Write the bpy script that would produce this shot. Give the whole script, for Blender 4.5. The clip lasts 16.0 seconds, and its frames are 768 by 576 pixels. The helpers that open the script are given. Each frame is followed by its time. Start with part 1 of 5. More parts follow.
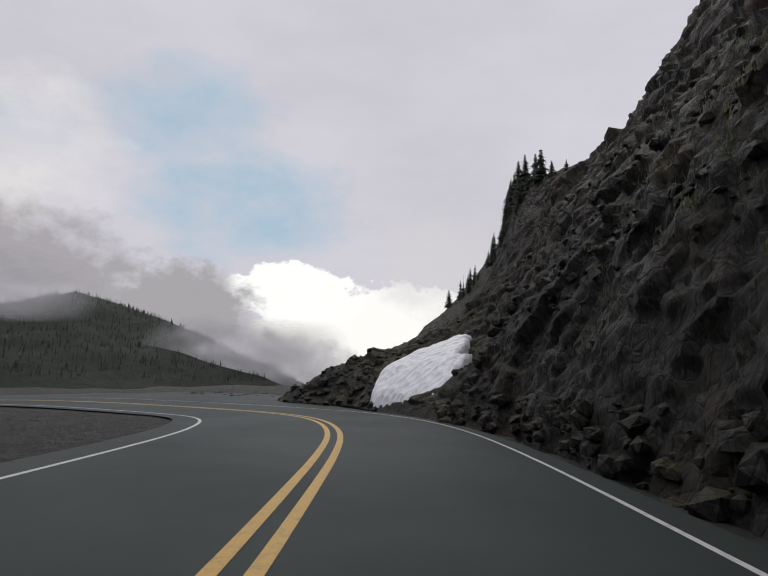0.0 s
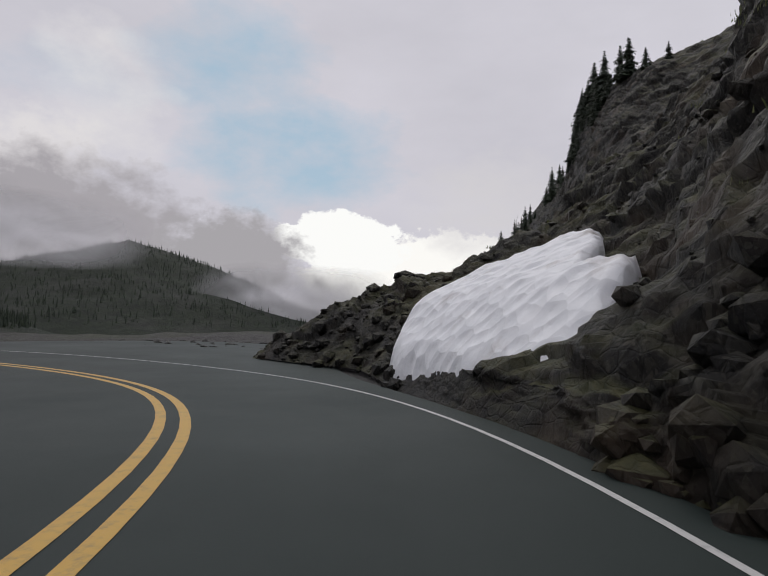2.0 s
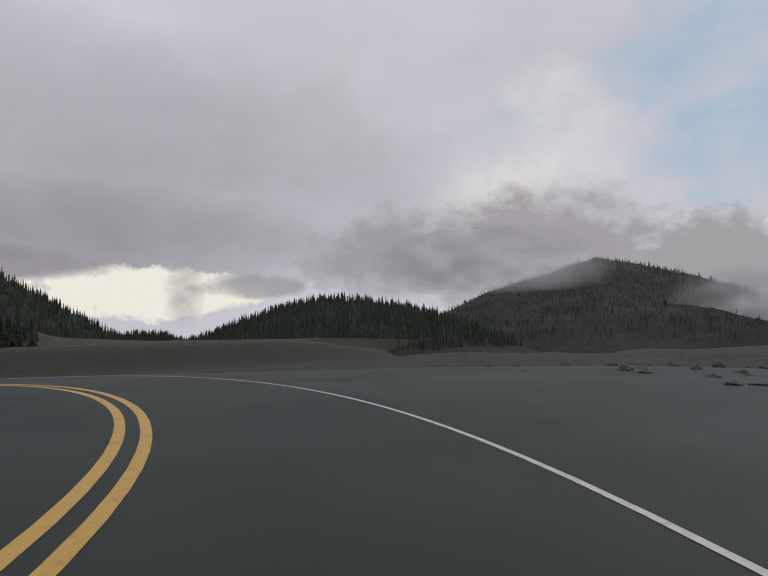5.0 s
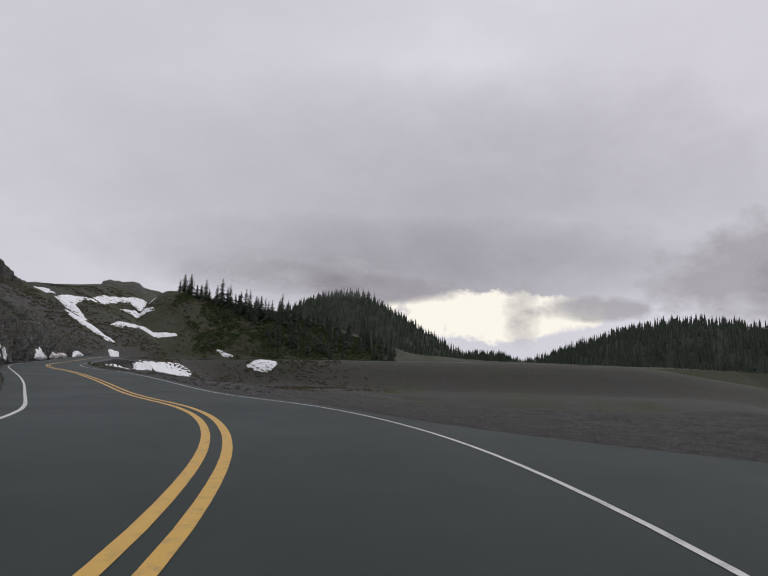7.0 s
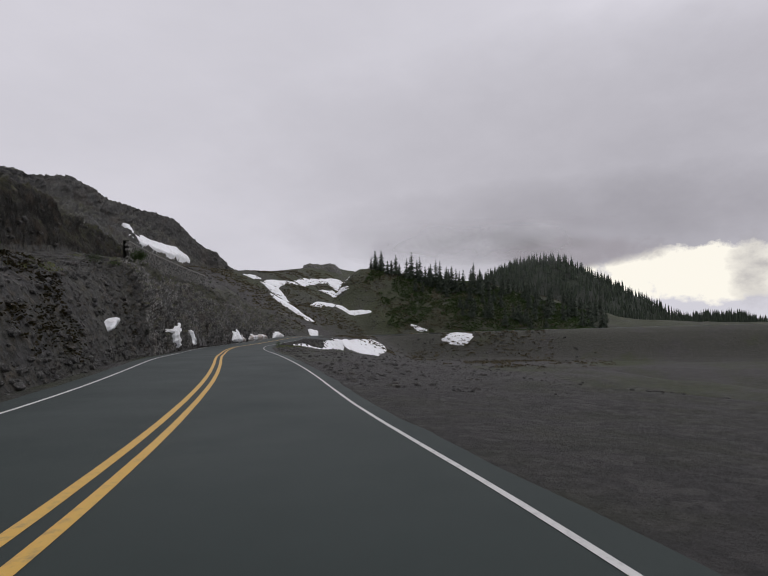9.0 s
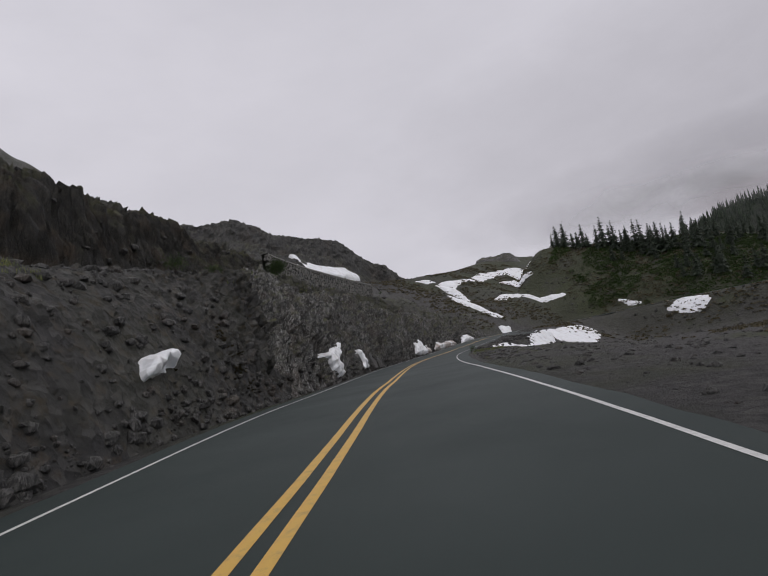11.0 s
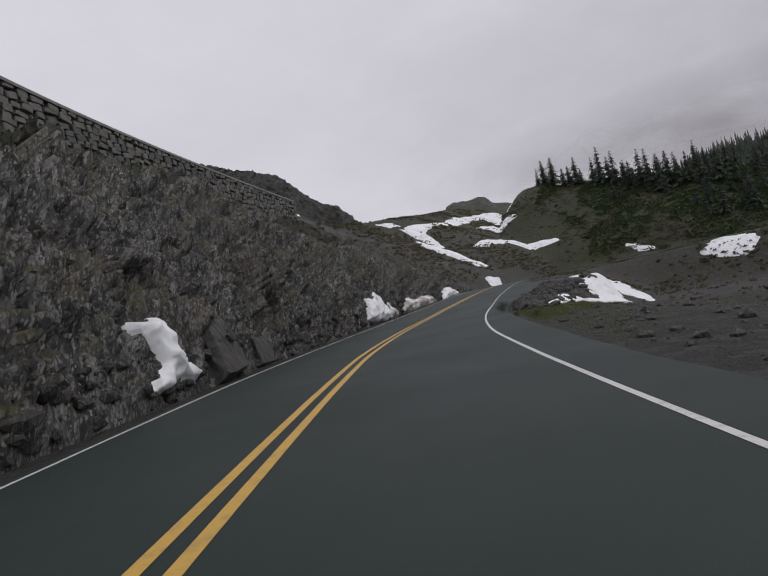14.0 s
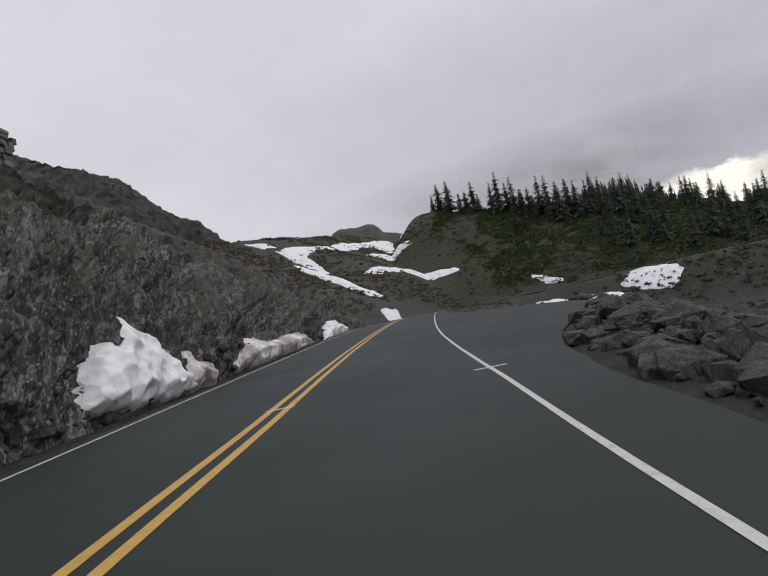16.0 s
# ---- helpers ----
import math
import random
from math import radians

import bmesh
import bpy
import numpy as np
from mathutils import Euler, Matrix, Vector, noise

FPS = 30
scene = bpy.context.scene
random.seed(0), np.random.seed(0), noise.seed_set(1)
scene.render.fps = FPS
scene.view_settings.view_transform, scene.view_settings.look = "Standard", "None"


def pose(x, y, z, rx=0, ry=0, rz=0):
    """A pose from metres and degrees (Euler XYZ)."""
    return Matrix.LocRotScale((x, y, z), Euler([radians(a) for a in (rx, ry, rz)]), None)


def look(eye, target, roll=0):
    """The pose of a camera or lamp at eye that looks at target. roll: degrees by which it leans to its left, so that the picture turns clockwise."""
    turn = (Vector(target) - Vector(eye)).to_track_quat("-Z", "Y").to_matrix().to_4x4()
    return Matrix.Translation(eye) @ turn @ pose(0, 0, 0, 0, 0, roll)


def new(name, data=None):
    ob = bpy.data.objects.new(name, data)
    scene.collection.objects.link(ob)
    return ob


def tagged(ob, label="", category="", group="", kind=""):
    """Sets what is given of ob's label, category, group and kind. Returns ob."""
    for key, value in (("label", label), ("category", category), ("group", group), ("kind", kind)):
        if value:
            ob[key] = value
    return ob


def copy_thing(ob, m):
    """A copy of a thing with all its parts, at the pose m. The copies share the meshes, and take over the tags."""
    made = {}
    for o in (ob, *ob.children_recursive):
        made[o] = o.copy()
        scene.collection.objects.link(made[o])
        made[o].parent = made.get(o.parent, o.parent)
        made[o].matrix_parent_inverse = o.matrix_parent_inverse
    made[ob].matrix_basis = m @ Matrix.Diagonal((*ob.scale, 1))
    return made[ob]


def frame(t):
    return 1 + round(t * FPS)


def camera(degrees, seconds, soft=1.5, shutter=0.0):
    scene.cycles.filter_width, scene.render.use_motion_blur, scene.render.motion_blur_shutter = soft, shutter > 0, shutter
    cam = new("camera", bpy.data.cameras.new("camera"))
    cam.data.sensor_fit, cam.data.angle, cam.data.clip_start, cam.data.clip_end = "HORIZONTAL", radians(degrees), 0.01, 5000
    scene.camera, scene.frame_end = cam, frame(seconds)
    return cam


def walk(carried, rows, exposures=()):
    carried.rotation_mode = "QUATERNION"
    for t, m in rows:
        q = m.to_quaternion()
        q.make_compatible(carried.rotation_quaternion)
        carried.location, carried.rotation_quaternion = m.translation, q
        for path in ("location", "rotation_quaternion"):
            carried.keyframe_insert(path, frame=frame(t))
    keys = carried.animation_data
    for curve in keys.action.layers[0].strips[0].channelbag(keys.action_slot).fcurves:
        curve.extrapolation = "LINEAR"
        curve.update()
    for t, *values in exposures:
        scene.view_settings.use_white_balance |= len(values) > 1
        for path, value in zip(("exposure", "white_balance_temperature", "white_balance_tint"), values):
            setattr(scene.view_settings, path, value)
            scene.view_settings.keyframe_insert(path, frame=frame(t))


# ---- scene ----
cam = camera(71.0, 16.0, 1.1)
PATH = [
    (0.0, pose(1.14, -1.69, 3.45, 99.14, -1.20, 0.02)),
    (0.5, pose(1.44, 1.41, 3.39, 98.01, -1.37, -1.05)),
    (1.0, pose(1.66, 4.59, 3.37, 95.25, -1.25, -0.23)),
    (1.5, pose(1.58, 7.54, 3.29, 93.71, -1.23, 2.22)),
    (2.0, pose(1.43, 10.24, 3.24, 93.51, -1.46, 5.04)),
    (2.5, pose(1.25, 12.41, 3.24, 93.44, -1.63, 7.88)),
    (3.0, pose(0.83, 14.64, 3.25, 92.55, -0.66, 13.28)),
    (3.5, pose(0.19, 16.96, 3.22, 92.70, -0.08, 22.97)),
    (4.0, pose(-1.12, 18.90, 3.10, 92.83, 0.38, 33.66)),
    (4.5, pose(-2.69, 20.63, 2.94, 94.52, 0.75, 43.45)),
    (5.0, pose(-4.49, 22.12, 2.92, 94.95, 0.92, 52.58)),
    (5.2, pose(-5.26, 22.65, 2.91, 95.17, 0.70, 56.25)),
    (7.3, pose(-14.10, 25.35, 3.06, 97.26, -1.78, 90.30)),
    (7.5, pose(-15.36, 25.48, 3.08, 97.34, -1.43, 92.00)),
    (8.0, pose(-18.65, 25.08, 3.04, 96.54, -0.12, 97.11)),
    (8.5, pose(-22.12, 24.43, 2.92, 94.63, 0.75, 104.12)),
    (9.0, pose(-25.42, 22.95, 2.77, 93.91, 0.80, 107.44)),
    (9.5, pose(-28.73, 20.85, 2.59, 96.36, 0.49, 105.69)),
    (10.0, pose(-32.61, 19.02, 2.37, 96.93, 11.03, 120.94)),
    (10.2, pose(-34.10, 18.13, 2.31, 97.89, 13.31, 126.26)),
    (12.3, pose(-50.67, 7.00, 2.31, 93.82, 5.68, 123.27)),
    (12.5, pose(-52.46, 5.87, 2.25, 94.36, 4.74, 122.27)),
    (13.0, pose(-57.05, 3.04, 2.12, 93.77, 2.06, 122.22)),
    (13.5, pose(-61.66, 0.24, 1.95, 93.62, 3.19, 122.63)),
    (14.0, pose(-66.32, -2.51, 1.84, 91.21, 11.87, 122.90)),
    (14.5, pose(-71.11, -5.22, 1.79, 90.52, 15.04, 121.67)),
    (15.0, pose(-75.80, -7.70, 1.70, 91.47, 15.75, 119.03)),
    (15.5, pose(-80.27, -10.20, 1.63, 92.44, 12.13, 114.04)),
    (16.0, pose(-85.20, -11.69, 1.56, 92.54, 11.48, 110.52)),
]
walk(cam, PATH, ((0, 0.0), (5, -0.12), (7.5, 0.1), (10, 0.08), (12.5, 0.05), (14, 0.12), (16, 0.2)))

# ---- light: overcast mountain sky with one blue opening ----
world = bpy.data.worlds.new("overcast_sky")
scene.world = world
world.use_nodes = True
wt = world.node_tree
wt.nodes.clear()


def wnode(kind, **kw):
    n = wt.nodes.new(kind)
    for k, v in kw.items():
        if k == "op":
            n.operation = v
        else:
            n.inputs[int(k[1:])].default_value = v
    return n


def wmath(op, a, b=None, clamp=False):
    n = wt.nodes.new("ShaderNodeMath")
    n.operation, n.use_clamp = op, clamp
    for i, v in enumerate((a, b)):
        if v is None:
            continue
        if isinstance(v, (int, float)):
            n.inputs[i].default_value = v
        else:
            wt.links.new(v, n.inputs[i])
    return n.outputs[0]


def wmix(fac, a, b):
    n = wt.nodes.new("ShaderNodeMix")
    n.data_type = "RGBA"
    for i, v in ((0, fac), (6, a), (7, b)):
        if isinstance(v, tuple):
            n.inputs[i].default_value = (*v, 1)
        elif isinstance(v, (int, float)):
            n.inputs[i].default_value = v
        else:
            wt.links.new(v, n.inputs[i])
    return n.outputs[2]


wco = wt.nodes.new("ShaderNodeTexCoord").outputs["Generated"]
sep = wt.nodes.new("ShaderNodeSeparateXYZ")
wt.links.new(wco, sep.inputs[0])
DEG = 57.29578
# compass angle to the left of +y, and height over the horizon, in degrees
sky_az = wmath("MULTIPLY", wmath("ARCTAN2", wmath("MULTIPLY", sep.outputs[0], -1.0), sep.outputs[1]), DEG)
sky_el = wmath("MULTIPLY", wmath("ARCSINE", sep.outputs[2]), DEG)


def wnoise(scale, detail, rough, stretch=2.2, distort=0.0):
    m = wt.nodes.new("ShaderNodeMapping")
    m.inputs["Scale"].default_value = (1, 1, stretch)
    wt.links.new(wco, m.inputs["Vector"])
    n = wt.nodes.new("ShaderNodeTexNoise")
    n.inputs["Scale"].default_value, n.inputs["Detail"].default_value, n.inputs["Roughness"].default_value = scale, detail, rough
    n.inputs["Distortion"].default_value = distort
    wt.links.new(m.outputs[0], n.inputs["Vector"])
    return wmath("SUBTRACT", n.outputs["Fac"], 0.5)


n_big, n_mid, n_fine = wnoise(3.0, 6, 0.55, 2.5), wnoise(9.0, 8, 0.6, 1.8), wnoise(26.0, 8, 0.62, 1.3)


def cloud(a0, e0, wa, we, ragged=1.2, soft=0.5, puff=0.0):
    """How much a cloud round (a0, e0), wa by we degrees, covers."""
    da = wmath("DIVIDE", wmath("SUBTRACT", sky_az, a0), wa)
    de = wmath("DIVIDE", wmath("SUBTRACT", sky_el, e0), we)
    r = wmath("ADD", wmath("MULTIPLY", da, da), wmath("MULTIPLY", de, de))
    v = wmath("SUBTRACT", 1.0, r)
    v = wmath("ADD", v, wmath("MULTIPLY", n_mid, 3.0 * ragged))
    v = wmath("ADD", v, wmath("MULTIPLY", n_fine, 2.4 * puff))
    return wmath("DIVIDE", v, soft, clamp=True)


nishita = wt.nodes.new("ShaderNodeTexSky")
nishita.sky_type, nishita.sun_disc = "NISHITA", False
nishita.sun_elevation, nishita.sun_rotation = radians(54), radians(-10)
blue = wt.nodes.new("ShaderNodeMix")
blue.data_type, blue.blend_type = "RGBA", "MULTIPLY"
blue.inputs[0].default_value = 1
wt.links.new(nishita.outputs[0], blue.inputs[6])
blue.inputs[7].default_value = (0.085, 0.078, 0.07, 1)
sky = wmix(0.8, blue.outputs[2], (0.40, 0.56, 0.69))
# grey deck everywhere, the opening cut out of it
deck = wmix(wmath("ADD", wmath("MULTIPLY", n_big, 1.4), 0.5, clamp=True), (0.555, 0.545, 0.60), (0.695, 0.677, 0.742))
gap = wmath("MAXIMUM", cloud(15, 17, 13, 7, 0.7, 1.1), cloud(22, 25, 10, 6, 0.7, 1.2))
gap = wmath("MAXIMUM", gap, wmath("MULTIPLY", cloud(37, 21, 9, 3, 0.9, 1.4), 0.5))
col = wmix(wmath("SUBTRACT", 1.0, wmath("MULTIPLY", gap, 0.95)), sky, deck)
# clouds: az, el, half-widths, colour, ragged, soft, puff, cover
for a0, e0, wa, we, c, rag, soft, puff, cover in (
        (34, 19, 7, 8, (0.76, 0.74, 0.75), 1.1, 1.4, 0.5, 0.8),
        (40, 14, 8, 5, (0.78, 0.75, 0.75), 0.9, 0.9, 0.6, 0.7),
        (58, 24, 19, 13, (0.54, 0.515, 0.57), 0.3, 1.8, 0.0, 0.9),
        (84, 16, 42, 14, (0.245, 0.235, 0.262), 0.16, 2.1, 0.0, 1.0),
        (84, 9.5, 34, 5.5, (0.235, 0.225, 0.252), 0.2, 1.6, 0.0, 0.85),
        (1, 4.6, 15, 5.2, (1.0, 0.985, 0.95), 0.35, 0.25, 0.9, 1.0),
        (10, 8.2, 8, 3.4, (1.0, 1.0, 0.98), 0.4, 0.22, 0.9, 1.0),
        (-6, 12, 10, 6, (0.66, 0.64, 0.66), 0.6, 1.2, 0.4, 0.8),
        (36, 8, 14, 7.5, (0.40, 0.38, 0.405), 0.55, 0.7, 0.5, 1.0),
        (21, 5.5, 9, 5.5, (0.40, 0.385, 0.405), 0.45, 0.5, 0.6, 1.0),
        (12, 0.5, 13, 3.5, (0.42, 0.405, 0.42), 0.4, 0.9, 0.5, 1.0),
        (50, 8, 12, 5.5, (0.36, 0.345, 0.37), 0.5, 0.8, 0.5, 0.9),
        (76, 4.4, 11, 2.8, (0.92, 0.88, 0.79), 0.5, 0.4, 0.8, 1.0),
        (72.8, 4.5, 2.0, 3.6, (0.36, 0.345, 0.36), 0.7, 1.1, 0.7, 0.75),
        (66, 5.2, 6, 1.4, (0.36, 0.345, 0.37), 0.6, 0.7, 0.5, 0.8),
        (88, 7.0, 9, 1.6, (0.32, 0.30, 0.33), 0.6, 0.7, 0.5, 0.9),
        (124, 26, 46, 26, (0.5, 0.488, 0.535), 0.12, 2.0, 0.0, 0.85)):
    col = wmix(wmath("MULTIPLY", cloud(a0, e0, wa, we, rag, soft, puff), cover), col, c)
bg = wt.nodes.new("ShaderNodeBackground")
bg.inputs[1].default_value = 1.0
wt.links.new(col, bg.inputs[0])
wout = wt.nodes.new("ShaderNodeOutputWorld")
wt.links.new(bg.outputs[0], wout.inputs[0])

sun = new("sun", bpy.data.lights.new("sun", "SUN"))
sun.data.energy, sun.data.angle, sun.data.color = 0.6, radians(40), (1.0, 0.96, 0.9)
sun.matrix_world = look((0, 0, 0), (0.1, -0.58, -0.81))


# ---- materials ----
def material(name):
    m = bpy.data.materials.new(name)
    m.use_nodes = True
    return m, m.node_tree, m.node_tree.nodes["Principled BSDF"]


class Tree:
    """Short hand for wiring a node tree."""

    def __init__(self, tree):
        self.t = tree
        self.co = tree.nodes.new("ShaderNodeTexCoord").outputs["Object"]

    def put(self, socket, v):
        if isinstance(v, tuple):
            socket.default_value = (*v, 1) if len(v) == 3 and socket.type == "RGBA" else v
        elif isinstance(v, (int, float)):
            socket.default_value = v
        else:
            self.t.links.new(v, socket)

    def scaled(self, s):
        n = self.t.nodes.new("ShaderNodeMapping")
        n.inputs["Scale"].default_value = s
        self.t.links.new(self.co, n.inputs["Vector"])
        return n.outputs[0]

    def noise(self, scale, detail=6, rough=0.6, stretch=(1, 1, 1), distort=0.0):
        n = self.t.nodes.new("ShaderNodeTexNoise")
        n.inputs["Scale"].default_value, n.inputs["Detail"].default_value = scale, detail
        n.inputs["Roughness"].default_value, n.inputs["Distortion"].default_value = rough, distort
        self.t.links.new(self.scaled(stretch), n.inputs["Vector"])
        return n.outputs["Fac"]

    def cells(self, scale, feature="F1", out="Distance", stretch=(1, 1, 1)):
        n = self.t.nodes.new("ShaderNodeTexVoronoi")
        n.feature = feature
        n.inputs["Scale"].default_value = scale
        self.t.links.new(self.scaled(stretch), n.inputs["Vector"])
        return n.outputs[out]

    def ramp(self, v, lo, hi):
        n = self.t.nodes.new("ShaderNodeMapRange")
        self.put(n.inputs[0], v)
        n.inputs[1].default_value, n.inputs[2].default_value = lo, hi
        return n.outputs[0]

    def mix(self, f, a, b, how="MIX"):
        n = self.t.nodes.new("ShaderNodeMix")
        n.data_type, n.blend_type = "RGBA", how
        for i, v in ((0, f), (6, a), (7, b)):
            self.put(n.inputs[i], v)
        return n.outputs[2]

    def math(self, op, a, b=0.0, clamp=False):
        n = self.t.nodes.new("ShaderNodeMath")
        n.operation, n.use_clamp = op, clamp
        self.put(n.inputs[0], a)
        self.put(n.inputs[1], b)
        return n.outputs[0]

    def up(self):
        g = self.t.nodes.new("ShaderNodeNewGeometry")
        s = self.t.nodes.new("ShaderNodeSeparateXYZ")
        self.t.links.new(g.outputs["Normal"], s.inputs[0])
        return s.outputs[2]

    def island(self):
        return self.t.nodes.new("ShaderNodeNewGeometry").outputs["Random Per Island"]

    def single(self):
        return self.t.nodes.new("ShaderNodeObjectInfo").outputs["Random"]

    def bump(self, h, strength, dist, before=None):
        n = self.t.nodes.new("ShaderNodeBump")
        n.inputs["Strength"].default_value, n.inputs["Distance"].default_value = strength, dist
        self.t.links.new(h, n.inputs["Height"])
        if before is not None:
            self.t.links.new(before, n.inputs["Normal"])
        return n.outputs[0]


def rock_material(name, dark, mid, light, rust=0.25, moss=0.5, size=1.0):
    """Jointed rock: leaning slabs, each of its own grey, with chips, rust and moss."""
    m, t, b = material(name)
    k = Tree(t)
    plain = k.co
    lean = t.nodes.new("ShaderNodeCombineXYZ")
    for a, axis in enumerate(((-0.875, -0.35, -0.335), (-0.371, 0.928, 0.0), (-0.311, -0.124, 0.942))):
        dot = t.nodes.new("ShaderNodeVectorMath")
        dot.operation = "DOT_PRODUCT"
        t.links.new(plain, dot.inputs[0])
        dot.inputs[1].default_value = axis
        t.links.new(dot.outputs["Value"], lean.inputs[a])
    wob = t.nodes.new("ShaderNodeTexNoise")
    wob.inputs["Scale"].default_value, wob.inputs["Detail"].default_value = 0.9 * size, 4
    t.links.new(lean.outputs[0], wob.inputs["Vector"])
    add = t.nodes.new("ShaderNodeVectorMath")
    add.operation = "MULTIPLY_ADD"
    t.links.new(wob.outputs["Color"], add.inputs[0])
    add.inputs[1].default_value = (0.12 / size,) * 3
    t.links.new(lean.outputs[0], add.inputs[2])
    k.co = add.outputs[0]
    slabs, chips = (1.9, 1.1, 0.32), (1.7, 1.0, 0.3)
    greys = []
    for scale, st in ((1.3 * size, slabs), (4.2 * size, chips)):
        sb = t.nodes.new("ShaderNodeSeparateColor")
        t.links.new(k.cells(scale, out="Color", stretch=st), sb.inputs[0])
        greys.append(sb)
    grain, streak = k.noise(6 * size, 9, 0.72), k.noise(2.2 * size, 8, 0.7, (3.2, 1.6, 0.18))
    c = k.mix(k.ramp(grain, 0.38, 0.64), dark, mid)
    c = k.mix(k.math("MULTIPLY", k.ramp(greys[0].outputs[0], 0.35, 1.0), 0.45), c, light)
    c = k.mix(k.math("MULTIPLY", k.ramp(greys[1].outputs[0], 0.5, 1.0), 0.6), c, light)
    c = k.mix(k.math("MULTIPLY", k.ramp(greys[1].outputs[1], 0.5, 0.85), 0.75), c, dark)
    bits, crumbs = t.nodes.new("ShaderNodeSeparateColor"), t.nodes.new("ShaderNodeSeparateColor")
    t.links.new(k.cells(9 * size, out="Color", stretch=(1.5, 1, 0.4)), bits.inputs[0])
    t.links.new(k.cells(24 * size, out="Color", stretch=(1.3, 1, 0.55)), crumbs.inputs[0])
    c = k.mix(k.math("MULTIPLY", k.ramp(bits.outputs[0], 0.6, 0.95), 0.65), c, light)
    c = k.mix(k.math("MULTIPLY", k.ramp(bits.outputs[1], 0.5, 0.8), 0.75), c, dark)
    c = k.mix(k.math("MULTIPLY", k.ramp(crumbs.outputs[0], 0.72, 0.95), 0.7), c, light)
    c = k.mix(k.math("MULTIPLY", k.ramp(crumbs.outputs[1], 0.55, 0.85), 0.7), c, dark)
    c = k.mix(k.math("MULTIPLY", k.ramp(streak, 0.5, 0.7), 0.6), c, dark)
    k.co = plain
    c = k.mix(k.math("MULTIPLY", k.ramp(k.noise(0.55 * size, 7, 0.62), 0.5, 0.68), rust), c, (0.12, 0.078, 0.045))
    c = k.mix(k.math("MULTIPLY", k.ramp(k.noise(0.3 * size, 5), 0.38, 0.62), 0.4), c, dark)
    mo = k.math("MULTIPLY", k.ramp(k.up(), 0.42, 0.8), k.ramp(k.noise(0.5 * size, 7, 0.65), 0.43, 0.6))
    mo = k.math("MULTIPLY", mo, moss)
    c = k.mix(mo, c, k.mix(k.ramp(grain, 0.35, 0.65), (0.035, 0.045, 0.012), (0.11, 0.105, 0.04)))
    k.put(b.inputs["Base Color"], c)
    k.put(b.inputs["Roughness"], k.math("ADD", k.math("MULTIPLY", grain, 0.35), 0.42))
    k.co = add.outputs[0]
    n1 = k.bump(k.ramp(k.cells(1.3 * size, "DISTANCE_TO_EDGE", stretch=slabs), 0.0, 0.05), 0.4, 0.05)
    n1 = k.bump(greys[1].outputs[2], 1.0, 0.2, n1)
    n1 = k.bump(k.ramp(k.cells(4.2 * size, "DISTANCE_TO_EDGE", stretch=chips), 0.0, 0.08), 0.6, 0.03, n1)
    n1 = k.bump(bits.outputs[2], 1.0, 0.1, n1)
    n1 = k.bump(crumbs.outputs[2], 1.0, 0.045, n1)
    k.put(b.inputs["Normal"], k.bump(k.noise(14 * size, 8, 0.8), 0.8, 0.04, n1))
    return m


ROCK = rock_material("cliff_rock", (0.015, 0.0148, 0.0145), (0.1, 0.098, 0.094), (0.4, 0.395, 0.38), 0.32, 0.85)
# brown rock with the tall cliff's backlit shade put into its base colours
ROCK_BROWN_SHADED = rock_material("brown_cliff_rock_shaded", (0.0032, 0.0032, 0.0028), (0.0115, 0.011, 0.0088), (0.07, 0.065, 0.052), 0.4, 0.7)
ROCK_BROWN_SHADED.node_tree.nodes["Principled BSDF"].inputs["Specular IOR Level"].default_value = 0.3
ROCK_FAR = rock_material("far_rock", (0.02, 0.0205, 0.02), (0.052, 0.051, 0.049), (0.11, 0.107, 0.1), 0.25, 0.4, 0.3)
STONE = rock_material("loose_stone", (0.02, 0.02, 0.02), (0.07, 0.068, 0.066), (0.17, 0.165, 0.155), 0.35, 0.15, 1.6)


def wall_stone_material():
    m, t, b = material("wall_stone")
    k = Tree(t)
    g = k.noise(6, 8, 0.65)
    c = k.mix(k.single(), (0.085, 0.085, 0.085), (0.19, 0.185, 0.17))
    c = k.mix(k.math("MULTIPLY", k.ramp(g, 0.35, 0.75), 0.5), c, (0.05, 0.05, 0.05))
    c = k.mix(k.math("MULTIPLY", k.ramp(k.noise(1.3, 5), 0.55, 0.7), 0.4), c, (0.1, 0.11, 0.05))
    k.put(b.inputs["Base Color"], c)
    b.inputs["Roughness"].default_value = 0.75
    k.put(b.inputs["Normal"], k.bump(g, 0.7, 0.04))
    return m


WALL_STONE = wall_stone_material()
SLAB = rock_material("smooth_slab", (0.045, 0.045, 0.044), (0.1, 0.099, 0.096), (0.16, 0.157, 0.15), 0.2, 0.2, 0.5)


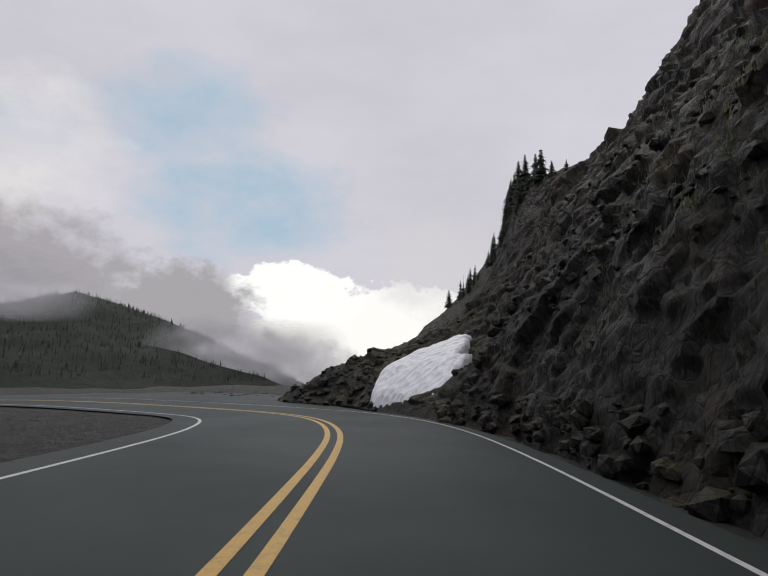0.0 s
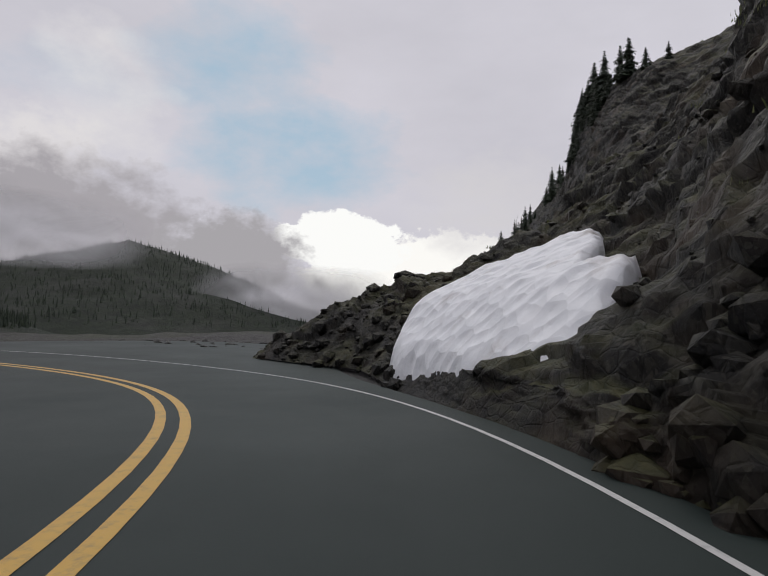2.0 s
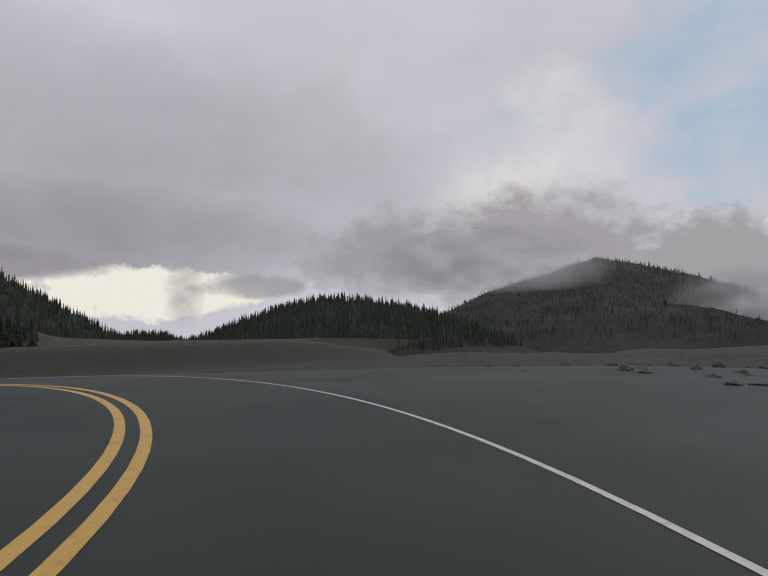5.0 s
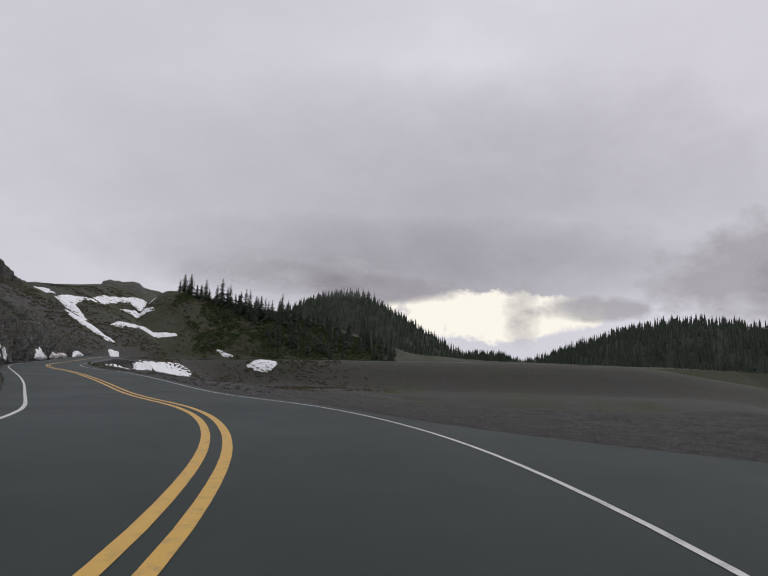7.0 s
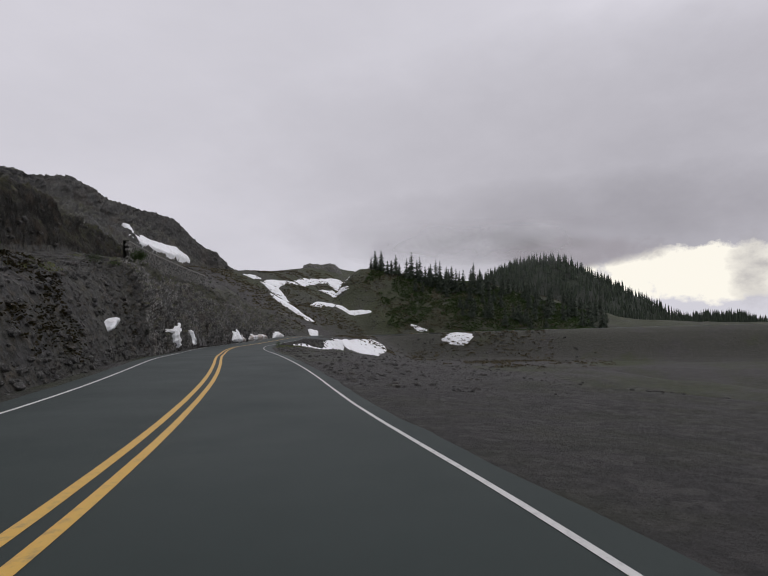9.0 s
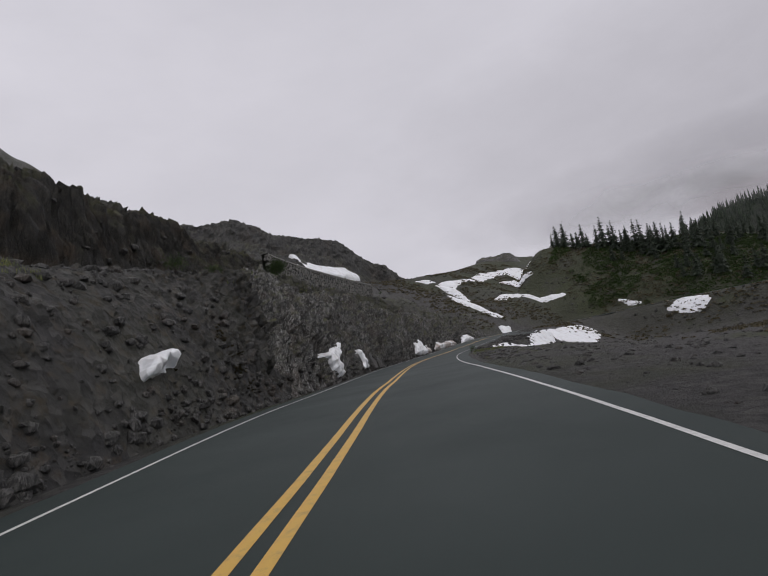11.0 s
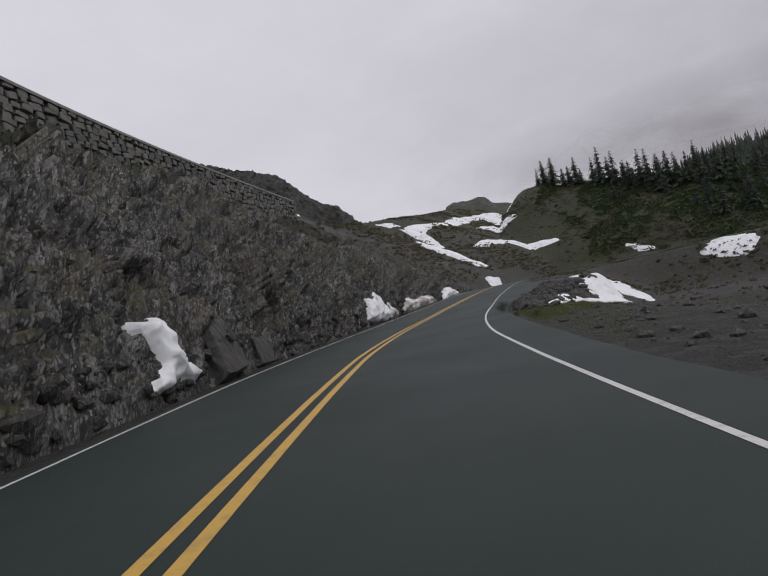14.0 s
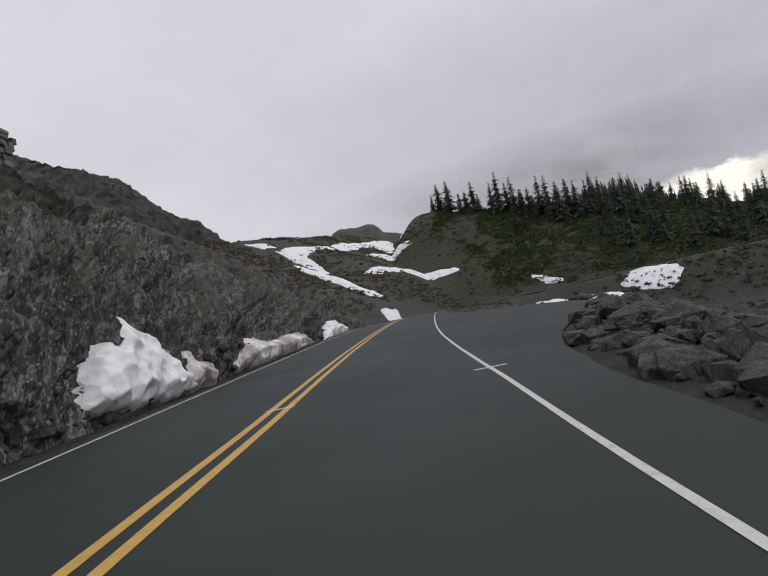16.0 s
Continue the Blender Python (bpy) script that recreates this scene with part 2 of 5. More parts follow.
def scree_material(name, heath):
    m, t, b = material(name)
    k = Tree(t)
    fine, mid, big = k.noise(11, 8, 0.75), k.noise(2.2, 8, 0.7), k.noise(0.3, 6, 0.65)
    c = k.mix(k.ramp(fine, 0.3, 0.75), (0.008, 0.008, 0.0082), (0.042, 0.041, 0.04))
    stones = k.cells(3.4, out="Color")
    sc = t.nodes.new("ShaderNodeSeparateColor")
    t.links.new(stones, sc.inputs[0])
    c = k.mix(k.math("MULTIPLY", k.ramp(sc.outputs[0], 0.6, 1.0), 0.6), c, (0.1, 0.097, 0.092))
    c = k.mix(k.math("MULTIPLY", k.ramp(mid, 0.52, 0.68), 0.6), c, (0.075, 0.05, 0.026))
    c = k.mix(k.math("MULTIPLY", k.ramp(k.math("ADD", big, k.math("MULTIPLY", mid, 0.3)), 0.55, 0.75), heath), c, (0.045, 0.05, 0.017))
    k.put(b.inputs["Base Color"], c)
    b.inputs["Roughness"].default_value = 0.75
    k.put(b.inputs["Normal"], k.bump(k.cells(3.4), 1.0, 0.1, k.bump(mid, 1.0, 0.14, k.bump(fine, 0.9, 0.05))))
    return m


SCREE = scree_material("scree", 0.2)
HILLSIDE = scree_material("bare_hillside", 0.6)


def ground_material():
    m, t, b = material("gravel_and_heath")
    k = Tree(t)
    g, fine = k.noise(1.6, 8, 0.7), k.noise(14, 8, 0.75)
    gravel = k.mix(k.ramp(fine, 0.3, 0.75), (0.014, 0.0135, 0.013), (0.066, 0.062, 0.058))
    stones = k.cells(5.0, out="Color")
    sc = t.nodes.new("ShaderNodeSeparateColor")
    t.links.new(stones, sc.inputs[0])
    gravel = k.mix(k.math("MULTIPLY", k.ramp(sc.outputs[1], 0.5, 1.0), 0.4), gravel, (0.13, 0.125, 0.115))
    heath = k.mix(k.ramp(g, 0.3, 0.7), (0.013, 0.022, 0.006), (0.05, 0.054, 0.018))
    f = k.ramp(k.math("ADD", k.noise(0.045, 6, 0.62), k.math("MULTIPLY", k.noise(0.6, 6, 0.7), 0.25)), 0.62, 0.76)
    sx = t.nodes.new("ShaderNodeSeparateXYZ")
    t.links.new(k.co, sx.inputs[0])
    west = k.math("MULTIPLY", k.ramp(sx.outputs[0], -158, -196), k.ramp(k.noise(0.12, 6, 0.65), 0.3, 0.5))
    f = k.math("MAXIMUM", f, k.math("MULTIPLY", west, 0.9))
    k.put(b.inputs["Base Color"], k.mix(f, gravel, heath))
    b.inputs["Roughness"].default_value = 0.8
    k.put(b.inputs["Normal"], k.bump(fine, 0.9, 0.07, k.bump(g, 0.9, 0.4)))
    return m


GROUND = ground_material()


def asphalt_material():
    m, t, b = material("wet_asphalt")
    k = Tree(t)
    fine, patch = k.noise(90, 4, 0.8), k.noise(0.35, 6, 0.6)
    c = k.mix(k.ramp(fine, 0.25, 0.8), (0.018, 0.027, 0.025), (0.037, 0.051, 0.047))
    c = k.mix(k.math("MULTIPLY", k.ramp(patch, 0.4, 0.7), 0.35), c, (0.022, 0.031, 0.029))
    k.put(b.inputs["Base Color"], c)
    k.put(b.inputs["Roughness"], k.math("ADD", k.math("MULTIPLY", patch, 0.25), 0.5))
    b.inputs["Specular IOR Level"].default_value = 0.22
    k.put(b.inputs["Normal"], k.bump(fine, 0.35, 0.006))
    return m


ASPHALT = asphalt_material()


def paint_material(name, colour):
    m, t, b = material(name)
    k = Tree(t)
    w = k.math("MULTIPLY", k.ramp(k.noise(9, 9, 0.75), 0.5, 0.72), 0.55)
    k.put(b.inputs["Base Color"], k.mix(w, colour, (0.1, 0.11, 0.105)))
    b.inputs["Roughness"].default_value = 0.55
    k.put(b.inputs["Normal"], k.bump(k.noise(70, 4, 0.8), 0.3, 0.005))
    return m


WHITE_PAINT = paint_material("white_road_paint", (0.62, 0.62, 0.6))
YELLOW_PAINT = paint_material("yellow_road_paint", (0.62, 0.38, 0.075))


def snow_material(name, dirt, share=0.5):
    m, t, b = material(name)
    k = Tree(t)
    d = k.math("MULTIPLY", k.ramp(k.noise(0.7, 7, 0.65), share, share + 0.18), dirt, True)
    c = k.mix(k.ramp(k.noise(2.5, 6, 0.6), 0.35, 0.7), (0.9, 0.915, 0.94), (0.8, 0.82, 0.85))
    c = k.mix(d, c, (0.3, 0.24, 0.2))
    specks = k.math("MULTIPLY", k.ramp(k.noise(16, 6, 0.75), 0.66, 0.74), 0.35)
    c = k.mix(specks, c, (0.25, 0.22, 0.19))
    k.put(b.inputs["Base Color"], c)
    b.inputs["Roughness"].default_value = 0.6
    b.inputs["Subsurface Weight"].default_value = 0.0
    cups = k.math("MINIMUM", k.cells(2.7, stretch=(1, 1, 0.8)), 0.75)
    k.put(b.inputs["Normal"], k.bump(cups, 0.6, 0.16, k.bump(k.noise(9, 6, 0.7), 0.35, 0.03)))
    return m


SNOW = snow_material("old_snow", 0.35)
SNOW_DIRTY = snow_material("dirty_snow", 0.9, 0.4)
SNOWFIELD = snow_material("streaked_snow", 0.6, 0.56)


def leaf_material(name, a, bcol):
    m, t, b = material(name)
    k = Tree(t)
    c = k.mix(k.island(), a, bcol)
    c = k.mix(k.math("MULTIPLY", k.ramp(k.noise(0.7, 5), 0.4, 0.7), 0.5), c, a)
    k.put(b.inputs["Base Color"], c)
    b.inputs["Roughness"].default_value = 0.7
    return m


NEEDLES = leaf_material("conifer_needles", (0.014, 0.024, 0.014), (0.036, 0.054, 0.026))
LEAVES = leaf_material("shrub_leaves", (0.04, 0.075, 0.02), (0.1, 0.165, 0.042))
HEATH = leaf_material("heath", (0.028, 0.025, 0.009), (0.085, 0.064, 0.023))
GRASS = leaf_material("grass_blades", (0.09, 0.12, 0.03), (0.2, 0.2, 0.075))


def bark_material():
    m, t, b = material("grey_bark")
    k = Tree(t)
    k.put(b.inputs["Base Color"], k.mix(k.noise(5, 6, 0.7, (1, 1, 0.3)), (0.05, 0.042, 0.036), (0.17, 0.155, 0.14)))
    b.inputs["Roughness"].default_value = 0.9
    return m


BARK = bark_material()


def forest_slope_material():
    m, t, b = material("forested_slope")
    k = Tree(t)
    c = k.mix(k.ramp(k.noise(0.12, 8, 0.7), 0.35, 0.65), (0.006, 0.012, 0.006), (0.018, 0.028, 0.012))
    c = k.mix(k.math("MULTIPLY", k.ramp(k.noise(0.03, 7, 0.65, (1, 1, 0.35)), 0.5, 0.6), 0.4), c, (0.042, 0.042, 0.039))
    k.put(b.inputs["Base Color"], c)
    b.inputs["Roughness"].default_value = 0.9
    k.put(b.inputs["Normal"], k.bump(k.noise(0.25, 8, 0.75), 1.0, 2.0))
    return m


FOREST = forest_slope_material()


def cloud_material(name, thick, scale, lo, hi):
    m, t, b = material(name)
    k = Tree(t)
    b.inputs["Base Color"].default_value = (0.9, 0.89, 0.9, 1)
    b.inputs["Roughness"].default_value = 1.0
    b.inputs["Specular IOR Level"].default_value = 0.0
    uv = t.nodes.new("ShaderNodeUVMap").outputs[0]
    s = t.nodes.new("ShaderNodeSeparateXYZ")
    t.links.new(uv, s.inputs[0])
    u, v = s.outputs[0], s.outputs[1]
    edge = k.math("MULTIPLY", k.math("MULTIPLY", u, k.math("SUBTRACT", 1.0, u)), 4.0)
    edge = k.math("MULTIPLY", edge, k.math("MULTIPLY", k.math("MULTIPLY", v, k.math("SUBTRACT", 1.0, v)), 4.0))
    n = k.noise(scale, 8, 0.6, (1, 1, 1.4), 0.6)
    a = k.ramp(k.math("MULTIPLY", edge, k.math("ADD", n, 0.25)), lo, hi)
    k.put(b.inputs["Alpha"], k.math("MULTIPLY", a, thick))
    return m


MIST = cloud_material("mist", 0.8, 0.014, 0.12, 0.7)
THIN_MIST = cloud_material("thin_mist", 0.45, 0.02, 0.15, 0.8)


# ---- helpers for building ----
def mesh_from(name, verts, faces, mat, smooth=False):
    me = bpy.data.meshes.new(name)
    me.from_pydata([tuple(v) for v in verts], [], [tuple(f) for f in faces])
    me.materials.append(mat)
    if smooth:
        me.polygons.foreach_set("use_smooth", [True] * len(me.polygons))
    me.update()
    return me


def sheet(name, grid, mat, smooth=False, uv=False):
    """A mesh from a grid of points, rows by columns."""
    r, c, _ = grid.shape
    i = np.arange(r * c).reshape(r, c)
    quads = np.stack([i[:-1, :-1], i[1:, :-1], i[1:, 1:], i[:-1, 1:]], -1).reshape(-1, 4)
    me = bpy.data.meshes.new(name)
    me.vertices.add(r * c)
    me.vertices.foreach_set("co", grid.reshape(-1).astype(np.float32))
    me.loops.add(quads.size)
    me.loops.foreach_set("vertex_index", quads.reshape(-1).astype(np.int32))
    me.polygons.add(len(quads))
    me.polygons.foreach_set("loop_start", np.arange(0, quads.size, 4, dtype=np.int32))
    me.polygons.foreach_set("loop_total", np.full(len(quads), 4, dtype=np.int32))
    if smooth:
        me.polygons.foreach_set("use_smooth", np.ones(len(quads), dtype=bool))
    me.materials.append(mat)
    if uv:
        lay = me.uv_layers.new(name="map")
        rc = np.stack(np.unravel_index(quads.reshape(-1), (r, c)), -1) / (r - 1, c - 1)
        lay.data.foreach_set("uv", rc[:, ::-1].reshape(-1).astype(np.float32))
    me.update()
    me.validate()
    return me


def part(name, me, parent, label=""):
    ob = new(name, me)
    ob.parent = parent
    return tagged(ob, label) if label else ob


def hashed(ix, iy, iz, seed):
    """Random numbers in 0..1 for cells of a lattice."""
    h = (ix.astype(np.int64) * 73856093) ^ (iy.astype(np.int64) * 19349663) ^ (iz.astype(np.int64) * 83492791) ^ (seed * 2654435761)
    h = h & 0xFFFFFFFF
    h = ((h ^ (h >> 16)) * 0x45D9F3B) & 0xFFFFFFFF
    h = ((h ^ (h >> 16)) * 0x45D9F3B) & 0xFFFFFFFF
    return ((h ^ (h >> 16)) & 0xFFFFFF) / 16777216.0


def facets(p, size, seed, squeeze=(1.0, 1.0, 1.0), tilt=0.7):
    """Broken-rock relief: each cell round a scattered seed is a tilted plane of its own height. p: n x 3."""
    q = p / (np.array(squeeze) * size)
    base = np.floor(q)
    best, out = np.full(len(q), 1e9), np.zeros(len(q))
    for dx in (-1, 0, 1):
        for dy in (-1, 0, 1):
            for dz in (-1, 0, 1):
                c = base + (dx, dy, dz)
                ix, iy, iz = c[:, 0], c[:, 1], c[:, 2]
                off = [q[:, a] - c[:, a] - hashed(ix, iy, iz, seed + a) for a in range(3)]
                d = off[0] ** 2 + off[1] ** 2 + off[2] ** 2
                lean = sum(o * (hashed(ix, iy, iz, seed + 3 + a) - 0.5) for a, o in enumerate(off))
                val = hashed(ix, iy, iz, seed + 7) - 0.5 + 2 * tilt * lean
                near = d < best
                best, out = np.where(near, d, best), np.where(near, val, out)
    return out * size


def waves(p, size, seed, octaves=4):
    """Smooth value noise in the plane or in space. p: n x 3."""
    tot, amp = np.zeros(len(p)), 1.0
    for o in range(octaves):
        q = p / size * 2.0 ** o + seed * 17.3
        b = np.floor(q)
        f = q - b
        f = f * f * (3 - 2 * f)
        v = np.zeros(len(p))
        for dx in (0, 1):
            for dy in (0, 1):
                for dz in (0, 1):
                    w = (f[:, 0] if dx else 1 - f[:, 0]) * (f[:, 1] if dy else 1 - f[:, 1]) * (f[:, 2] if dz else 1 - f[:, 2])
                    v += w * hashed(b[:, 0] + dx, b[:, 1] + dy, b[:, 2] + dz, seed + o)
        tot += amp * (v - 0.5)
        amp *= 0.5
    return tot


# ---- the road's line: centre of the double yellow line ----
ROAD = np.array([
    (-14, -42, 5.2), (-6, -30, 4.2), (-2, -18, 3.2), (-0.6, -4, 2.4), (-0.4, 5, 2.26), (-0.5, 10, 2.15), (-1.0, 14, 2.12),
    (-2.3, 17, 2.02), (-4.3, 19.8, 1.9), (-8, 22.1, 1.85), (-11.8, 23.4, 1.92), (-15.2, 23.5, 1.96), (-18.3, 23.1, 1.92), (-21.5, 22.2, 1.8),
    (-24.7, 20.9, 1.66), (-28, 19, 1.47), (-33, 16, 1.22), (-41, 11.2, 1.2), (-49.6, 5.5, 1.18), (-56, 1.4, 1.0), (-65.4, -4.2, 0.75),
    (-75, -9.5, 0.6), (-84.8, -14, 0.46), (-102, -19.8, 0.45), (-118, -24.3, 0.6), (-132, -27.8, 0.6), (-146, -31.2, 0.3), (-158, -33, 0.0), (-168, -31.5, -0.25),
    (-175, -25.5, -0.25), (-179, -15, 0.05), (-181, -2, 0.4), (-182, 14, 0.7), (-183, 32, 1.0), (-184, 62, 1.5), (-186, 110, 2.0)])


def dense_line(keys, step):
    out = []
    for i in range(len(keys) - 1):
        p0, p1, p2, p3 = keys[max(i - 1, 0)], keys[i], keys[i + 1], keys[min(i + 2, len(keys) - 1)]
        n = max(2, int(np.linalg.norm(p2 - p1) / step))
        for k in range(n):
            u = k / n
            out.append(0.5 * (2 * p1 + (p2 - p0) * u + (2 * p0 - 5 * p1 + 4 * p2 - p3) * u * u + (3 * p1 - p0 - 3 * p2 + p3) * u ** 3))
    return np.array(out + [keys[-1]])


LINE = dense_line(ROAD, 0.5)
for _ in range(70):
    LINE[1:-1] = 0.5 * LINE[1:-1] + 0.25 * (LINE[:-2] + LINE[2:])
way = np.gradient(LINE[:, :2], axis=0)
way /= np.linalg.norm(way, axis=1)[:, None]
LEFT = np.stack([-way[:, 1], way[:, 0]], 1)
LINE[:, :2] -= 0.35 * LEFT
RUN = np.concatenate([[0], np.cumsum(np.linalg.norm(np.diff(LINE[:, :2], axis=0), axis=1))])


def station(x, y):
    """How far along the road the place (x, y) lies."""
    return RUN[np.argmin((LINE[:, 0] - x) ** 2 + (LINE[:, 1] - y) ** 2)]


def beside(s, d, z=0.0):
    """The place d metres to the left of the road's centre at s, z over the road."""
    s = np.asarray(s, float)
    x = np.interp(s, RUN, LINE[:, 0]) + np.interp(s, RUN, LEFT[:, 0]) * d
    y = np.interp(s, RUN, LINE[:, 1]) + np.interp(s, RUN, LEFT[:, 1]) * d
    return np.stack([x, y, np.interp(s, RUN, LINE[:, 2]) + z], -1)


S_END = RUN[-1]
S_APEX, S_EXIT = station(-4.6, 19.4), station(-15, 23.5)


def bell(s, c, w):
    return np.exp(-((s - c) / w) ** 2)


def right_width(s):
    """Paved width to the right of the centre: turnouts on the bend and further down."""
    w = 3.95 + 11.0 * bell(s, S_APEX + 8, 5.5) + 4.9 * bell(s, station(-105, -20), 9.0)
    return w


s_road = np.arange(0, S_END, 0.7)
cols = np.linspace(0, 1, 13)
wl, wr = np.full(len(s_road), 3.62), right_width(s_road)
rough_edge = 0.12 * waves(np.stack([s_road, s_road * 0, s_road * 0], 1), 1.7, 5)
grid = np.stack([beside(s_road, (wl + rough_edge) * (1 - c) - (wr + 1.5 * rough_edge) * c) for c in cols], 1)
grid = grid[:, ::-1]
road = tagged(new("road", sheet("road", grid, ASPHALT)), "grey-green wet asphalt mountain road with a wide turnout", "road", kind="structure")


def drift(s):
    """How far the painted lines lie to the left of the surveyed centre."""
    return np.interp(s, (60, 100, 125, 137, 149, 156, 164, 175, 200), (-0.36, -0.4, -0.34, 0.0, 0.2, 0.13, 0.0, 0.08, 0.1))


def stripe(name, d, width, s0, s1, mat, label):
    s = np.arange(s0, s1, 0.6)
    off = drift(s) + 0.02 * waves(np.stack([s, s * 0, s * 0], 1), 3.0, 9)
    g = np.stack([beside(s, d + off - width / 2, 0.004), beside(s, d + off + width / 2, 0.004)], 1)
    ob = tagged(new(name, sheet(name, g, mat)), label, "road marking", kind="structure")
    ob.data.flip_normals()
    return ob


for d in (-0.135, 0.135):
    stripe("centre_line", d, 0.12, 0, S_END, YELLOW_PAINT, "worn yellow centre line painted on the asphalt")
stripe("edge_line", 3.27, 0.09, 0, S_END, WHITE_PAINT, "worn white edge line beside the rock face")
# short survey marks painted across the lines
for d, w in ((-3.2, 0.5), (0.0, 0.45)):
    c = station(-92.6, -15)
    g = np.stack([beside(np.array([c - 0.05, c + 0.05]), d - w / 2, 0.008), beside(np.array([c - 0.05, c + 0.05]), d + w / 2, 0.008)], 1)
    mark = tagged(new("survey_mark", sheet("survey_mark", g, WHITE_PAINT)), "short white survey mark across the painted line", "road marking", kind="structure")
    mark.data.flip_normals()
stripe("edge_line", -3.2, 0.065, 0, S_END, WHITE_PAINT, "white edge line along the gravel shoulder")


# ---- the ground: one sheet out to the horizon ----
def road_gap(x, y):
    """Distance from the road's centre (left positive) and the road's height there, for arrays."""
    sx, sy = LINE[::2, 0], LINE[::2, 1]
    d2 = (x[:, None] - sx) ** 2 + (y[:, None] - sy) ** 2
    i = np.argmin(d2, 1)
    j = i * 2
    side = np.sign((x - LINE[j, 0]) * LEFT[j, 0] + (y - LINE[j, 1]) * LEFT[j, 1])
    return np.sqrt(d2[np.arange(len(x)), i]) * side, LINE[j, 2], RUN[j]


def smooth(v, a, b):
    u = np.clip((v - a) / (b - a), 0, 1)
    return u * u * (3 - 2 * u)


def ground_height(x, y):
    d, zr, s = road_gap(x, y)
    a = np.abs(d)
    edge = np.where(d < 0, right_width(s), 4.0)
    z = zr - 0.05 - 0.35 * smooth(a, edge, edge + 6)
    p = np.stack([x, y, x * 0], 1)
    out = np.clip(a - edge - 1, 0, None)
    z = z + 0.22 * waves(p, 3.0, 21) * smooth(out, 0, 2) + 1.2 * waves(p, 16.0, 22) * smooth(out, 2, 20)
    # the valley falls away to the north, beyond the bend and beyond the lower road
    past = np.where(d < 0, np.clip(a - edge - 3, 0, 34), 0)
    z = z - (0.06 * past + 0.09 * np.clip(past - 4, 0, 14)) * smooth(-x, 30, 60)
    # a hollow beyond the shoulder, falling to the stream bed
    hollow = np.maximum(0.26 + 0.116 * (x + 87.7) - 0.513 * (y + 8.4), -6.5) + 0.25 * waves(p, 4.0, 23)
    w = smooth(-x, 84, 93) * smooth(x, -176, -164) * np.where(d < 0, smooth(a - edge, 0.8, 3.0), 0)
    z = np.where(w > 0, (1 - w) * z + w * np.minimum(z, hollow), z)
    # a bank of rubble along the shoulder
    along = np.clip((x + 86.5) / -22.0, -0.3, 1.3)
    bank = 0.38 * np.exp(-((y + 9.6 + 3.4 * along) / 1.15) ** 2) * smooth(along, 0.1, 0.45) * smooth(-along, -1.1, -0.8)
    z = z + bank * np.where(d < 0, smooth(a - edge, 0.2, 1.2), 0)
    fall = np.where(d < 0, np.clip(a - edge - 34, 0, None) * 0.28, 0)
    z = z - np.clip(fall, 0, 70)
    # knoll with trees, over the far road
    ax, ay, bx, by = -229.0, -46.0, -246.0, 46.0
    u = np.clip(((x - ax) * (bx - ax) + (y - ay) * (by - ay)) / ((bx - ax) ** 2 + (by - ay) ** 2), 0, 1)
    kd = np.hypot(x - ax - u * (bx - ax), (y - ay - u * (by - ay)) * np.where(y < ay, 2.4, 1.0))
    top = 25.0 - 16.0 * u - 5.0 * smooth(u, 0.45, 1.0)
    knoll = top * (1 - smooth(kd, 4, 52)) + 2.2 * waves(p, 14.0, 31) * smooth(60 - kd, 0, 30)
    z = np.where(x < -150, np.maximum(z, np.minimum(knoll, top + 3) + 0.2 - 3.0 * smooth(12 - a, 0, 6) - 14 * smooth(kd, 38, 62)), z)
    # snow valley to the south-west
    rise = np.clip(-33 - y, 0, None) * 0.52
    rise = rise + np.clip(-165 - x, 0, None) * 0.075 * smooth(-y, 30, 45)
    cap = 20.5 + 0.105 * np.clip(-178 - x, -20, 90) + 2.5 * waves(p, 40.0, 33)
    rise = np.minimum(rise + 3.0 * waves(p, 26.0, 34) * smooth(rise, 1, 8), cap)
    z = np.where((x < -120) & (y < -20), np.maximum(z, rise * smooth(-x, 120, 150) + 0.2 - 8 * smooth(y, -37, -24)), z)
    return z


gx = np.concatenate([np.linspace(-2600, -460, 10), np.linspace(-440, -300, 15), np.linspace(-297, -140, 66), np.linspace(-138.5, 12, 130),
                     np.linspace(16, 120, 20), np.linspace(200, 2600, 9)])
gy = np.concatenate([np.linspace(-2600, -320, 9), np.linspace(-300, -130, 14), np.linspace(-126, -62, 24), np.linspace(-60, 50, 118),
                     np.linspace(53, 110, 18), np.linspace(125, 420, 12), np.linspace(600, 2600, 7)])
X, Y = np.meshgrid(gx, gy, indexing="ij")
Z = np.concatenate([ground_height(X[i:i + 20].ravel(), Y[i:i + 20].ravel()) for i in range(0, len(gx), 20)]).reshape(X.shape)
far_out = np.maximum(np.maximum(-X - 330, X - 150), np.maximum(Y - 150, -Y - 200))
Z = Z - 75 * smooth(far_out, 0, 500)
ground = tagged(new("ground", sheet("ground", np.stack([X, Y, Z], -1), GROUND, True)), "dark gravel and olive heath ground of the pass", "ground", kind="structure")


